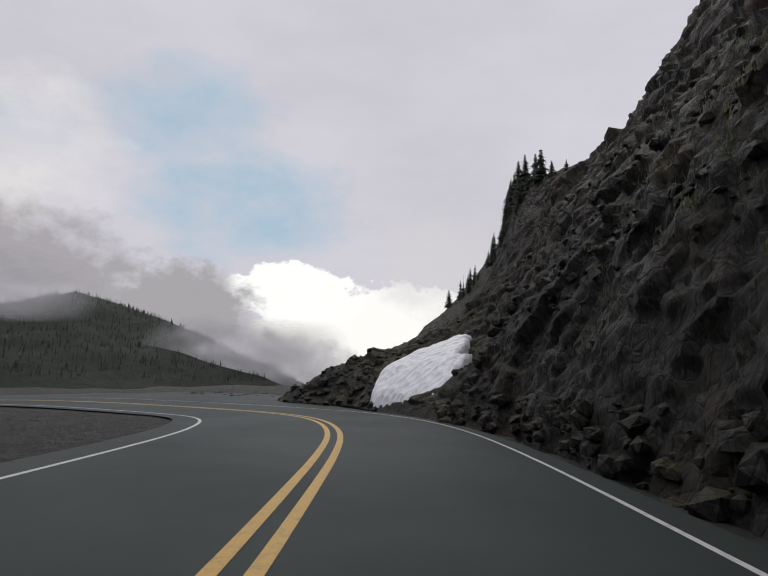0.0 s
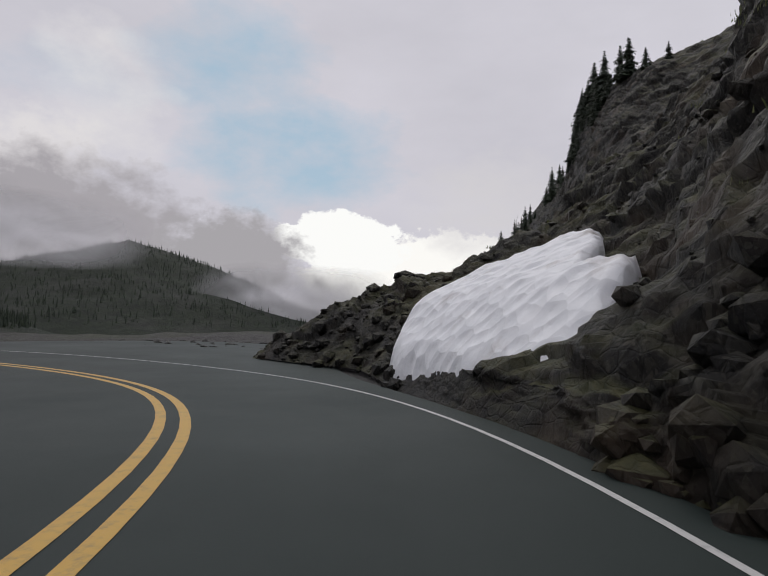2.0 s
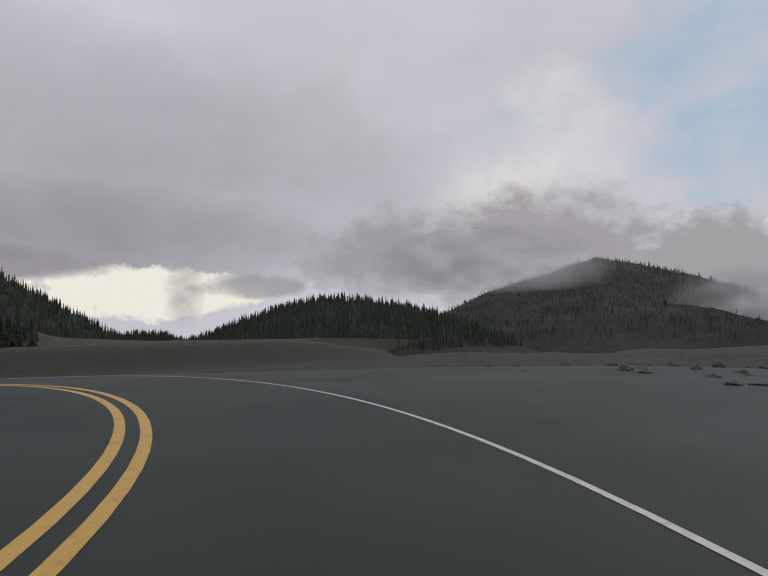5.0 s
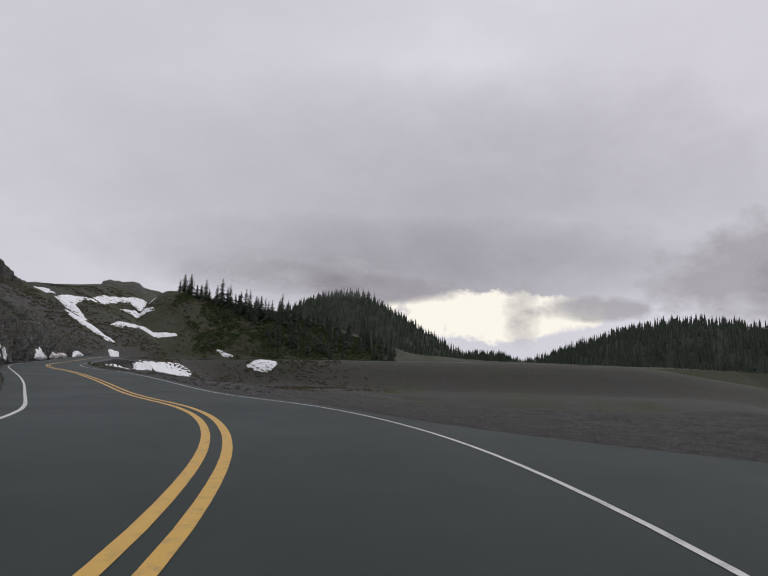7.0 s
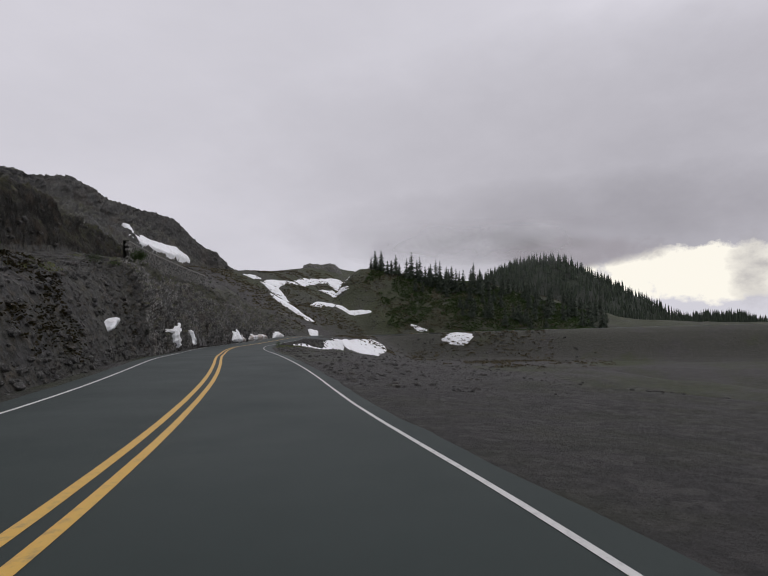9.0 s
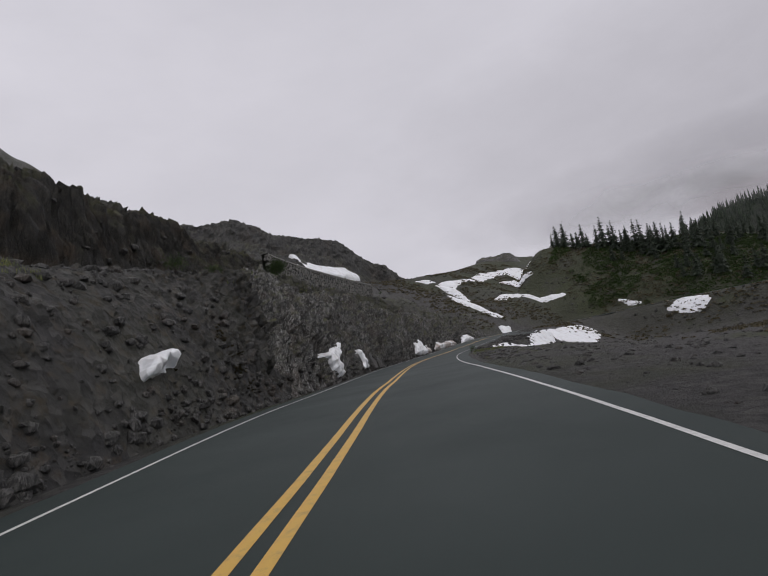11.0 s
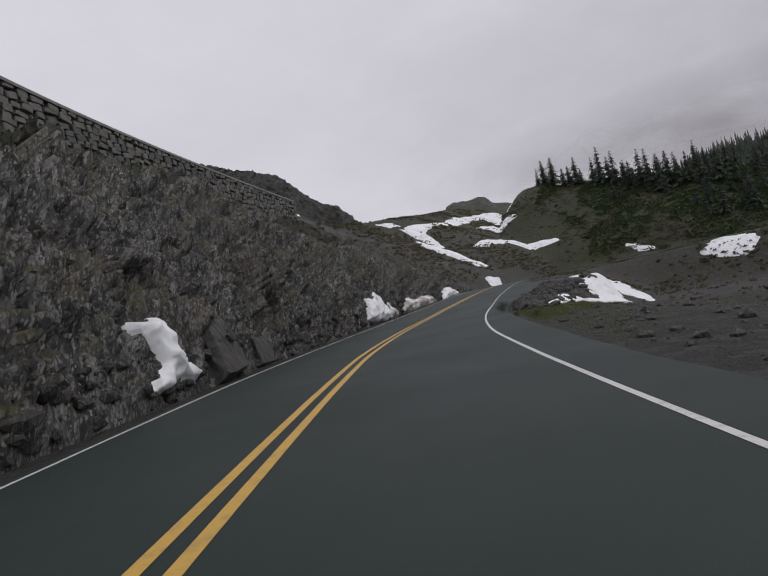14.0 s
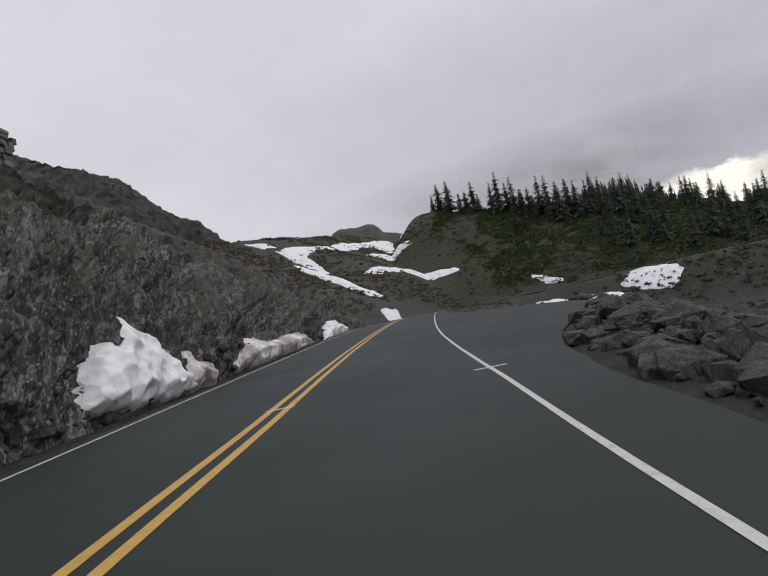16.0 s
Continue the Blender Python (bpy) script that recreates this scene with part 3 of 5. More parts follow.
# ---- rock slopes: sections across, swept along ----
def slope_grid(keys, secs, stations, steps, place):
    """keys: where each section stands; secs: its (out, z) points; steps: points between two of them."""
    keys, secs = np.array(keys, float), np.array(secs, float)
    t = np.concatenate([np.linspace(i, i + 1, n, endpoint=False) for i, n in enumerate(steps)] + [[len(steps)]])
    k = np.arange(secs.shape[1])
    rows = []
    for s in stations:
        sec = np.stack([[np.interp(s, keys, secs[:, i, j]) for i in range(secs.shape[1])] for j in (0, 1)], 1)
        rows.append(place(s, np.interp(t, k, sec[:, 0]), np.interp(t, k, sec[:, 1])))
    return np.array(rows), t


def normals_of(g):
    du, dv = np.gradient(g, axis=0), np.gradient(g, axis=1)
    n = np.cross(du, dv)
    n /= np.linalg.norm(n, axis=2)[..., None] + 1e-9
    return n


# axes of the rock's joints: along the face, out of it, and up the leaning columns
JOINTS = np.array([(-0.875, -0.35, -0.335), (-0.371, 0.928, 0.0), (0.311, 0.124, -0.942)])
JOINTS[2] = -JOINTS[2]


def rocky(g, t, rough, seed, facing, grain=1.0):
    """Breaks a smooth slope into blocks. rough: how broken it is; grain: how much of that is small blocks."""
    n = normals_of(g)
    n *= np.where((n @ np.array(facing)) < 0, -1, 1)[..., None]
    p = g.reshape(-1, 3)
    # the joints lean: blocks are drawn out along one slanting axis
    q = p @ JOINTS.T
    bend = np.stack([waves(p, 3.0, seed + 70 + a, 2) for a in range(3)], 1)
    q = q + 0.1 * bend
    big = facets(q, 1.9, seed, (0.6, 1, 2.0), 0.6)
    mid = facets(q, 0.8, seed + 20, (0.5, 1, 2.8), 0.8)
    small = facets(q, 0.36, seed + 40, (0.55, 0.9, 3.4), 1.0)
    tiny = facets(q, 0.2, seed + 50, (0.6, 0.9, 2.4), 1.2)
    roll = waves(p, 9.0, seed + 60, 3)
    coarse = (0.34 * big + 0.5 * grain * mid + 1.0 * roll).reshape(g.shape[:2])
    fine = grain * (0.8 * small + 0.5 * tiny).reshape(g.shape[:2])
    return g + n * (coarse * rough + fine * np.minimum(rough, 1) * np.interp(t, (0, 4, 6), (1, 1, 0.6)))[..., None], n


SOUTH_KEYS = [station(x, y) for x, y in ((-22, 22), (-38, 13), (-50, 5.5), (-62, -2), (-75, -9.5), (-90, -16), (-104, -20.4), (-120, -25), (-140, -30), (-160, -33))]
SOUTH_OUT = np.array([
    (4.3, 5.5, 7, 8.5, 9.5, 17, 18, 22, 40, 80), (4.2, 5.0, 6.2, 7.6, 8.2, 16, 17, 21, 40, 80), (4.2, 4.9, 6.0, 7.3, 8.0, 16, 17.2, 21.5, 40, 80),
    (4.3, 4.9, 5.7, 6.8, 8.5, 16, 17.6, 22, 42, 80), (4.3, 4.9, 5.8, 7.4, 11.4, 17, 19, 26, 45, 80), (4.3, 4.9, 6.0, 7.6, 11.4, 17, 20, 26, 48, 85),
    (4.3, 5, 6.4, 8.5, 12, 17, 20, 26, 50, 85), (4.3, 5, 6.2, 9, 14, 20, 24, 30, 52, 85), (4.5, 5.5, 7.5, 11, 17, 24, 28, 36, 60, 85),
    (4.8, 7, 10, 14, 20, 28, 36, 46, 66, 90)])
SOUTH_Z = np.array([
    (1.6, 3.0, 4.1, 5.0, 5.3, 5.6, 10.5, 13, 17, 10), (1.1, 2.7, 4.3, 5.3, 5.5, 5.8, 12, 15, 19, 12), (1.0, 2.7, 4.6, 5.9, 6.15, 6.5, 13.2, 16.4, 19, 12),
    (0.8, 3, 5.2, 7.1, 7.6, 8.3, 14.6, 17.2, 19, 12), (0.5, 2.8, 5.5, 8.2, 9.9, 10.7, 16.0, 19.3, 20, 12), (0.3, 2.5, 4.7, 6.8, 9.3, 10.2, 14.8, 18.2, 20, 12),
    (0.3, 2.2, 4.2, 6.2, 9.6, 11.7, 13.4, 15.6, 16.5, 12), (0.4, 2.0, 3.5, 5.2, 9.4, 13.6, 14.9, 15.4, 16, 12), (0.5, 2, 3.5, 6.4, 11.0, 14, 15, 15.6, 16, 12),
    (0.6, 2, 4, 6, 9, 12, 14, 16.5, 19.5, 12)])

SOUTH_OUT[:, :2] += (0.16, 0.08)

S_SINK = station(-127, -26.6), station(-145, -31)


def south_place(s, out, z):
    g = beside(np.full(len(out), s), out)
    # beyond the end of the rock cut the slope dips under the valley's ground
    w = float(smooth(np.array(s), *S_SINK))
    g[:, 2] = z if w == 0 else (1 - w) * z + w * np.minimum(z, ground_height(g[:, 0], g[:, 1]) - 0.8)
    return g


def south_smooth(s, t):
    """A point on the unbroken south slope; t counts its section points."""
    o = np.array([np.interp(s, SOUTH_KEYS, SOUTH_OUT[:, i]) for i in range(10)])
    z = np.array([np.interp(s, SOUTH_KEYS, SOUTH_Z[:, i]) for i in range(10)])
    k = np.arange(10)
    return south_place(s, np.interp(t, k, o), np.interp(t, k, z))


s_south = np.concatenate([np.arange(SOUTH_KEYS[0] - 6, SOUTH_KEYS[6], 0.1), np.arange(SOUTH_KEYS[6], SOUTH_KEYS[9] + 12, 0.5)])
g, t = slope_grid(SOUTH_KEYS, np.stack([SOUTH_OUT, SOUTH_Z], -1), s_south, (20, 24, 22, 20, 14, 10, 26, 18, 24), south_place)
rough_t = np.interp(t, (0, 0.3, 1, 3, 3.8, 4.1, 5, 5.2, 6, 7, 9), (0.12, 0.6, 1.1, 1.1, 0.6, 0.25, 0.2, 0.8, 1.1, 0.8, 1.0))
# loose scree below the upper road is smoother than the rock cut beyond it
calm = (1 - smooth(s_south, 119, 133))[:, None] * (t < 3.95)[None, :]
g_south, n_south = rocky(g, t, rough_t[None, :] * (1 - 0.88 * calm), 100, (0.3, 0.6, 0.7))
t_south = t
south_mesh = sheet("rock_cliff", g_south, ROCK)
south_mesh.materials.append(SCREE)
south_mesh.materials.append(HILLSIDE)
south_mesh.materials.append(ROCK_BROWN_SHADED)
fs, ft = np.meshgrid(s_south[:-1], t_south[:-1], indexing="ij")
wob = waves(g_south[:-1, :-1].reshape(-1, 3), 5.0, 91).reshape(fs.shape)
kind = np.zeros(fs.shape, np.int32)
kind[((fs + 14 * wob < 131) & (ft + 0.8 * wob < 4.1)) | ((ft + 0.3 * wob > 3.9) & (ft + 0.3 * wob < 5.1))] = 1
kind[(fs > 140) & (ft + 0.9 * wob > 3.05) & (ft < 4.2)] = 2
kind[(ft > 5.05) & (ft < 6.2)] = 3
kind[(ft > 6.15) & (wob > -0.04)] = 2
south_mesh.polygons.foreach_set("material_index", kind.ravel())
south_cliff = tagged(new("rock_cliff", south_mesh), "dark fractured rock cut with moss above the lower road", "cliff", kind="structure")

shoulder_s = np.arange(SOUTH_KEYS[0] - 4, 139, 0.5)
g = np.array([south_smooth(s, np.linspace(3.93, 4.9, 7)) + (0, 0, 0.12) for s in shoulder_s])
g[:, :, 2] += 0.05 * waves(g.reshape(-1, 3), 1.5, 57).reshape(g.shape[:2])
g[:, 0, 2] -= 0.3
tagged(new("road_shoulder", sheet("road_shoulder", g, GROUND)), "grey gravel shoulder of the upper road", "road", kind="structure")

EAST_KEYS = (-45, 0, 11, 15, 18, 21.5, 24, 28, 33, 45, 62, 90, 130, 210)
EAST_OUT = np.array([
    (4.2, 4.7, 5.3, 6.3, 9, 18, 32, 62), (4.1, 4.6, 5.2, 6.2, 9, 17, 31, 62), (4.0, 4.5, 5.2, 6.4, 9, 15, 30, 62), (2.75, 3.05, 4.4, 6.4, 8.6, 13.5, 30, 62),
    (1.6, 1.95, 4.4, 6.4, 9.6, 15, 33, 62), (0.4, 1.2, 4.4, 6.9, 8.7, 17, 34, 62), (-0.4, 0.7, 4.4, 7.5, 13, 19, 36, 62), (-4.6, -2.1, 0.5, 3.0, 8, 16, 36, 62), (-5.2, -2.6, 1.0, 4.0, 9, 18, 36, 62),
    (-6, -3, 3, 11, 18, 24, 42, 65), (-8, -2, 6, 12, 17, 22, 38, 60), (4, 9, 15, 18.5, 21, 23, 40, 60), (5, 10, 17, 22, 27, 33, 50, 70),
    (5, 10, 17, 24, 31, 45, 70, 95)])
EAST_Z = np.array([
    (2.2, 4.2, 6.2, 8.2, 11.5, 21.5, 38, 66), (2.0, 4.0, 6.2, 7.9, 10.8, 21.5, 39, 68), (1.9, 3.8, 6.0, 8.0, 11.4, 22.0, 39, 68), (1.9, 2.7, 4.7, 7.8, 11.2, 18.6, 37, 67),
    (1.9, 2.6, 3.85, 7.2, 11.4, 18.5, 38, 66), (2.0, 2.85, 4.4, 7.3, 11.8, 18.6, 38, 66), (2.0, 3.3, 5.0, 7.6, 13.0, 20, 38, 66), (1.9, 3.35, 4.75, 5.2, 9.0, 17, 37, 66), (1.6, 2.9, 4.4, 5.2, 9.5, 18, 37, 66),
    (1.5, 2.6, 4.6, 8.5, 15.5, 21, 41, 66), (0, 4.6, 8.2, 10.5, 22, 28.2, 36, 57), (3, 8, 13.5, 18.5, 24.5, 36, 42, 47), (4, 10, 17, 22.5, 29, 35.5, 47, 57),
    (6, 14, 22.5, 28, 35.5, 54, 74, 88)])


def east_place(s, out, z):
    return np.stack([out, np.full(len(out), s), z], 1)


y_east = np.concatenate([np.arange(-40, -6, 0.4), np.arange(-6, 32, 0.12), np.arange(32, 95, 0.4), np.arange(95, 211, 1.2)])
g, t = slope_grid(EAST_KEYS, np.stack([EAST_OUT, EAST_Z], -1), y_east, (22, 24, 26, 36, 60, 60, 40), east_place)
t_east = t
under_snow = (smooth(y_east, 15, 16.5) * (1 - smooth(y_east, 24, 26)))[:, None] * (1 - smooth(t, 1.5, 2.1))[None, :]
g_east, n_east = rocky(g, t, np.interp(t, (0, 0.3, 1, 3, 4, 7), (0.1, 0.3, 0.42, 0.55, 0.7, 0.75))[None, :] * (1 - 0.5 * under_snow), 300, (-0.8, -0.2, 0.5), 0.6)
# the cliff's shaded look against the bright sky comes from its darkened colour
east_cliff = tagged(new("rock_cliff", sheet("rock_cliff", g_east[:, ::-1], ROCK_BROWN_SHADED)), "towering brown broken rock cliff over the bend, coloured dark as backlit", "cliff", kind="structure")


# ---- stepped rock ridge behind the upper road ----
RIDGE = np.array([
    (-112, -116, 43), (-116, -102, 41.8), (-117, -89, 38.1), (-126, -89, 40.1), (-133, -89, 39.3), (-139, -91, 37.8), (-145, -90, 37.3), (-157, -91, 37.5), (-167, -91, 37.1),
    (-170, -87, 32.0), (-173, -83, 28.1), (-175, -80, 26.5), (-177, -77, 22.1), (-179, -74, 20.3), (-183, -69, 14)])
RIDGE_RUN = np.concatenate([[0], np.cumsum(np.linalg.norm(np.diff(RIDGE[:, :2], axis=0), axis=1))])
RIDGE_OUT, RIDGE_DROP = np.array((-55, -14, 0, 1.2, 3.5, 9, 20, 40, 70)), np.array((-24, -4, 0, -1.5, -6, -9, -15, -24, -36))


def ridge_place(s, out, drop):
    top = np.array([np.interp(s, RIDGE_RUN, RIDGE[:, i]) for i in range(3)])
    way_out = np.array((-60.0, 0.0)) - top[:2]
    way_out /= np.linalg.norm(way_out)
    return np.stack([top[0] + way_out[0] * out, top[1] + way_out[1] * out, top[2] + drop], 1)


def ridge_smooth(s, t):
    k = np.arange(9)
    return ridge_place(s, np.interp(t, k, RIDGE_OUT), np.interp(t, k, RIDGE_DROP))


s_ridge = np.arange(0, RIDGE_RUN[-1], 0.5)
t_ridge = np.concatenate([np.linspace(i, i + 1, n, endpoint=False) for i, n in enumerate((8, 10, 8, 14, 16, 22, 24, 24))] + [[8]])
g_ridge, _ = rocky(np.array([ridge_smooth(s, t_ridge) for s in s_ridge]), t_ridge, np.interp(t_ridge, (0, 1.6, 2, 5, 8), (1.2, 0.8, 0.7, 1.5, 1.2)), 500, (0.8, 0.5, 0.6))
ridge_mesh = sheet("rock_ridge", g_ridge[:, ::-1], ROCK_FAR)
tagged(new("rock_ridge", ridge_mesh), "stepped dark rock ridge streaked with snow under the cloud", "mountain", kind="structure")


# ---- snow ----
def inside(poly, px, py):
    """Signed distance to a closed outline, positive inside."""
    poly = np.array(poly, float)
    d, sign = np.full(px.shape, 1e9), np.full(px.shape, -1.0)
    for (ax, ay), (bx, by) in zip(poly, np.roll(poly, -1, 0)):
        u = np.clip(((px - ax) * (bx - ax) + (py - ay) * (by - ay)) / ((bx - ax) ** 2 + (by - ay) ** 2 + 1e-12), 0, 1)
        d = np.minimum(d, np.hypot(px - ax - u * (bx - ax), py - ay - u * (by - ay)))
        with np.errstate(divide="ignore", invalid="ignore"):
            cross = ((ay > py) != (by > py)) & (px < (bx - ax) * (py - ay) / (by - ay) + ax)
        sign = np.where(cross, -sign, sign)
    return d * sign


def trimmed(name, grid, keep, mat):
    """A sheet without the quads of which no corner is kept."""
    r, c, _ = grid.shape
    i = np.arange(r * c).reshape(r, c)
    quads = np.stack([i[:-1, :-1], i[1:, :-1], i[1:, 1:], i[:-1, 1:]], -1).reshape(-1, 4)
    quads = quads[keep.ravel()[quads].any(1)]
    used, inv = np.unique(quads, return_inverse=True)
    return mesh_from(name, grid.reshape(-1, 3)[used], inv.reshape(-1, 4), mat, True)


def scallops(p, size, seed):
    """Sun cups: smooth hollows with sharp rims between them."""
    q = p / size
    base, best = np.floor(q), np.full(len(q), 9.0)
    for dx in (-1, 0, 1):
        for dy in (-1, 0, 1):
            for dz in (-1, 0, 1):
                c = base + (dx, dy, dz)
                d = sum((q[:, a] - c[:, a] - hashed(c[:, 0], c[:, 1], c[:, 2], seed + a)) ** 2 for a in range(3))
                best = np.minimum(best, d)
    return np.minimum(best, 1.0)


def snow_thing(name, ob_mesh, label):
    return tagged(new(name, ob_mesh), label, "snow patch", "snow patches")


def slope_snow(outline, thick, mat, label, cup=0.45, n=46, on=None, facing=(0.3, 0.6, 0.7)):
    """Snow on a slope; the outline in metres along the road and section points up the slope."""
    o = np.array(outline, float)
    pad_s, pad_t = 0.5, 0.12
    ss = np.linspace(o[:, 0].min() - pad_s, o[:, 0].max() + pad_s, n)
    tt = np.linspace(max(o[:, 1].min() - pad_t, 0), o[:, 1].max() + pad_t, n)
    g = np.array([(on or south_smooth)(s, tt) for s in ss])
    lift = np.linalg.norm(g[n // 2, -1] - g[n // 2, 0]) / (tt[-1] - tt[0])
    A, B = np.meshgrid(ss, tt * lift, indexing="ij")
    w = 0.12 * waves(g.reshape(-1, 3), 0.5, 77).reshape(A.shape)
    d = inside([(a, b * lift) for a, b in outline], A, B) + 2 * w - 0.08
    nn = normals_of(g)
    nn *= np.where((nn @ np.array(facing)) < 0, -1, 1)[..., None]
    p = g.reshape(-1, 3)
    h = 0.6 * thick * smooth(d, -0.05, 0.45) + 0.3 - 0.8 * (1 - smooth(d, -0.35, 0.05))
    h = h + (0.26 * scallops(p, cup, 5) + 0.14 * waves(p, 0.9, 8)).reshape(A.shape)
    return snow_thing("snow_patch", trimmed("snow_patch", g + nn * h[..., None], d > -0.4, mat), label)


def drape_snow(outline, step, thick, mat, label, floor=None, cup=1.2, drop=None, inset=0.0, hollows=0.5):
    """Snow lying on the ground; the outline in world metres."""
    o = np.array(outline, float)
    xs, ys = np.arange(o[:, 0].min() - 1, o[:, 0].max() + 1, step), np.arange(o[:, 1].min() - 1, o[:, 1].max() + 1, step)
    A, B = np.meshgrid(xs, ys, indexing="ij")
    p = np.stack([A.ravel(), B.ravel(), A.ravel() * 0], 1)
    d = inside(outline, A, B) - inset + step * (3.0 * waves(p, step * 9, 41)).reshape(A.shape)
    z = (floor or ground_height)(A.ravel(), B.ravel()).reshape(A.shape)
    h = thick * smooth(d, -0.3 * step, 3 * step) - (drop or 1.2 * thick) * (1 - smooth(d, -2.5 * step, 0.0))
    h = h + (hollows * thick * scallops(p * (1, 1.6, 1), cup, 3) + 0.2 * thick * waves(p, 3 * step, 6)).reshape(A.shape) * (d > 0)
    return snow_thing("snow_patch", trimmed("snow_patch", np.stack([A, B, z + h], -1), d > -2.5 * step, mat), label)


def snowfield_floor(x, y):
    inward = (x - 0.95) * 0.899 + (y - 20.7) * 0.439
    return -1.76 + 0.5 * x + 0.21 * y - 0.6 * (1 - smooth(inward, -0.2, 1.3))


drape_snow(((0.95, 20.7), (0.55, 21.7), (1.0, 22.9), (1.9, 23.2), (2.8, 23.1), (3.7, 22.7), (4.3, 22.3), (4.9, 21.6), (4.45, 20.2), (3.95, 19.4), (3.85, 18.95), (4.1, 18.4), (4.4, 18.3), (4.0, 17.6), (3.5, 16.9), (3.05, 16.4), (2.1, 18.2)),
           0.06, 0.16, SNOWFIELD, "large dirty-streaked snowfield on the slope below the cliff", snowfield_floor, 0.5, 0.8, 0.0, 0.6)
slope_snow(((137.5, 0.78), (138.4, 0.95), (140.9, 1.07), (141.9, 1.13), (141.6, 1.0), (139.8, 0.64), (139.6, 0.4), (139.8, 0.16), (138.6, 0.15), (138.0, 0.4)), 0.3, SNOW, "thick melting snow patch clinging to the rock face", 0.4, 70)
slope_snow(((147.1, 0.84), (148.0, 0.82), (148.1, 0.5), (148.9, 0.18), (146.5, 0.14), (147.2, 0.4)), 0.25, SNOW, "narrow tongue of snow in a cleft of the rock face")
slope_snow(((169.9, 1.22), (168.9, 0.8), (168.1, 0.56), (167.6, 0.2), (168.6, 0.1), (172.4, 0.05), (171.8, 0.5), (170.9, 0.9)), 0.4, SNOW, "tall white wedge of snow against the rock cut", 0.4, 70)
slope_snow(((172.2, 0.02), (171.3, 0.72), (172.7, 0.62), (174.3, 0.2), (173.8, 0.02)), 0.35, SNOW_DIRTY, "grey dirty lump of snow at the road's edge")
slope_snow(((175, 0.05), (177, 0.42), (178.2, 0.64), (182, 0.5), (187, 0.55), (189.4, 0.02)), 0.5, SNOW_DIRTY, "long bank of dirt-crusted snow along the road", 0.45, 64)
slope_snow(((192.2, 0.02), (195.4, 0.72), (198.2, 0.8), (201.6, 0.02)), 0.45, SNOW, "squat block of snow at the foot of the slope")
slope_snow(((117.2, 1.0), (117.7, 1.25), (118.9, 1.32), (119.3, 1.08)), 0.3, SNOW, "small snow patch on the scree")
slope_snow(((54.5, 4.3), (57.5, 4.3), (60.5, 5.1), (66, 5.3), (72.5, 5.35), (78.5, 5.3), (82.5, 5.05), (82.5, 5.3), (77.5, 5.95), (70, 5.85), (62, 5.7), (57.0, 5.3)), 0.6, SNOW,
           "long snow streak across the foot of the ridge", 1.4, 70, ridge_smooth, (0.8, 0.5, 0.6))


def east_smooth(s, t):
    k = np.arange(8)
    o = np.array([np.interp(s, EAST_KEYS, EAST_OUT[:, i]) for i in range(8)])
    z = np.array([np.interp(s, EAST_KEYS, EAST_Z[:, i]) for i in range(8)])
    return np.stack([np.interp(t, k, o), np.full(len(t), s), np.interp(t, k, z)], 1)


slope_snow(((33.2, 3.36), (34.2, 3.42), (37.0, 3.62), (36.6, 3.66), (34.6, 3.52)), 0.15, SNOW, "thin snow streak on the scree under the cliff", 0.5, 40, east_smooth, (-0.8, -0.2, 0.5))
drape_snow(((-86.2, -7.7), (-86.4, -8.7), (-92.4, -9.6), (-93.9, -8.4), (-93.0, -7.5), (-95.4, -7.0), (-97.8, -6.3), (-101.9, -6.5), (-103.2, -7.9), (-108.3, -10.0), (-113.4, -10.9), (-116.0, -9.7),
            (-115.1, -8.2), (-122.6, -9.2), (-150, -15.5), (-158, -18.5), (-156.1, -21.4), (-115.8, -14.8), (-110.3, -13.3), (-111.3, -12.5), (-107.5, -11.3), (-100.3, -10.4), (-97.7, -9.3)),
           0.2, 0.16, SNOW, "melting snow patch lying in the rubble hollow", None, 0.9, 0.5)
drape_snow(((-172.4, -6.2), (-175.3, -3.8), (-174.8, 0.2), (-173, 2.6), (-170.8, 0), (-171, -2.8)), 0.5, 0.3, SNOW, "white snow patch below the far road")
drape_snow(((-174.8, -50.2), (-173.8, -45.4), (-189, -44.4), (-195.4, -33.0), (-197.8, -35.8), (-195.6, -46.8), (-184, -48.6)), 0.5, 0.42, SNOW, "long flat snow strip across the valley slope", None, 2.2, None, 0.9)
drape_snow(((-197.5, -58.2), (-202.5, -55.2), (-204.3, -49.3), (-203.9, -41.8), (-206, -45.8), (-213, -53), (-218, -58.4)), 0.5, 0.42, SNOW, "snow strip below the wooded knoll", None, 2.2, None, 0.9)
drape_snow(((-173.6, -64.2), (-181, -63.9), (-190.6, -62.5), (-201.5, -65.2), (-231, -66.8), (-241, -64), (-217, -50.4), (-214.6, -51.2), (-221.5, -62.0), (-202, -60.6), (-188.6, -58.4), (-183, -60), (-178, -59.2), (-175.2, -58.4)), 0.6, 0.42, SNOW, "broad snowfield filling the head of the valley", None, 2.6, None, 0.5)
drape_snow(((-173.6, -63.8), (-175.6, -58.6), (-172.8, -55.4), (-169.4, -51.4), (-168.6, -52.8), (-170.0, -56.3), (-171.8, -60.2)), 0.45, 0.46, SNOW, "snow tongue running down a gully", None, 2.2)
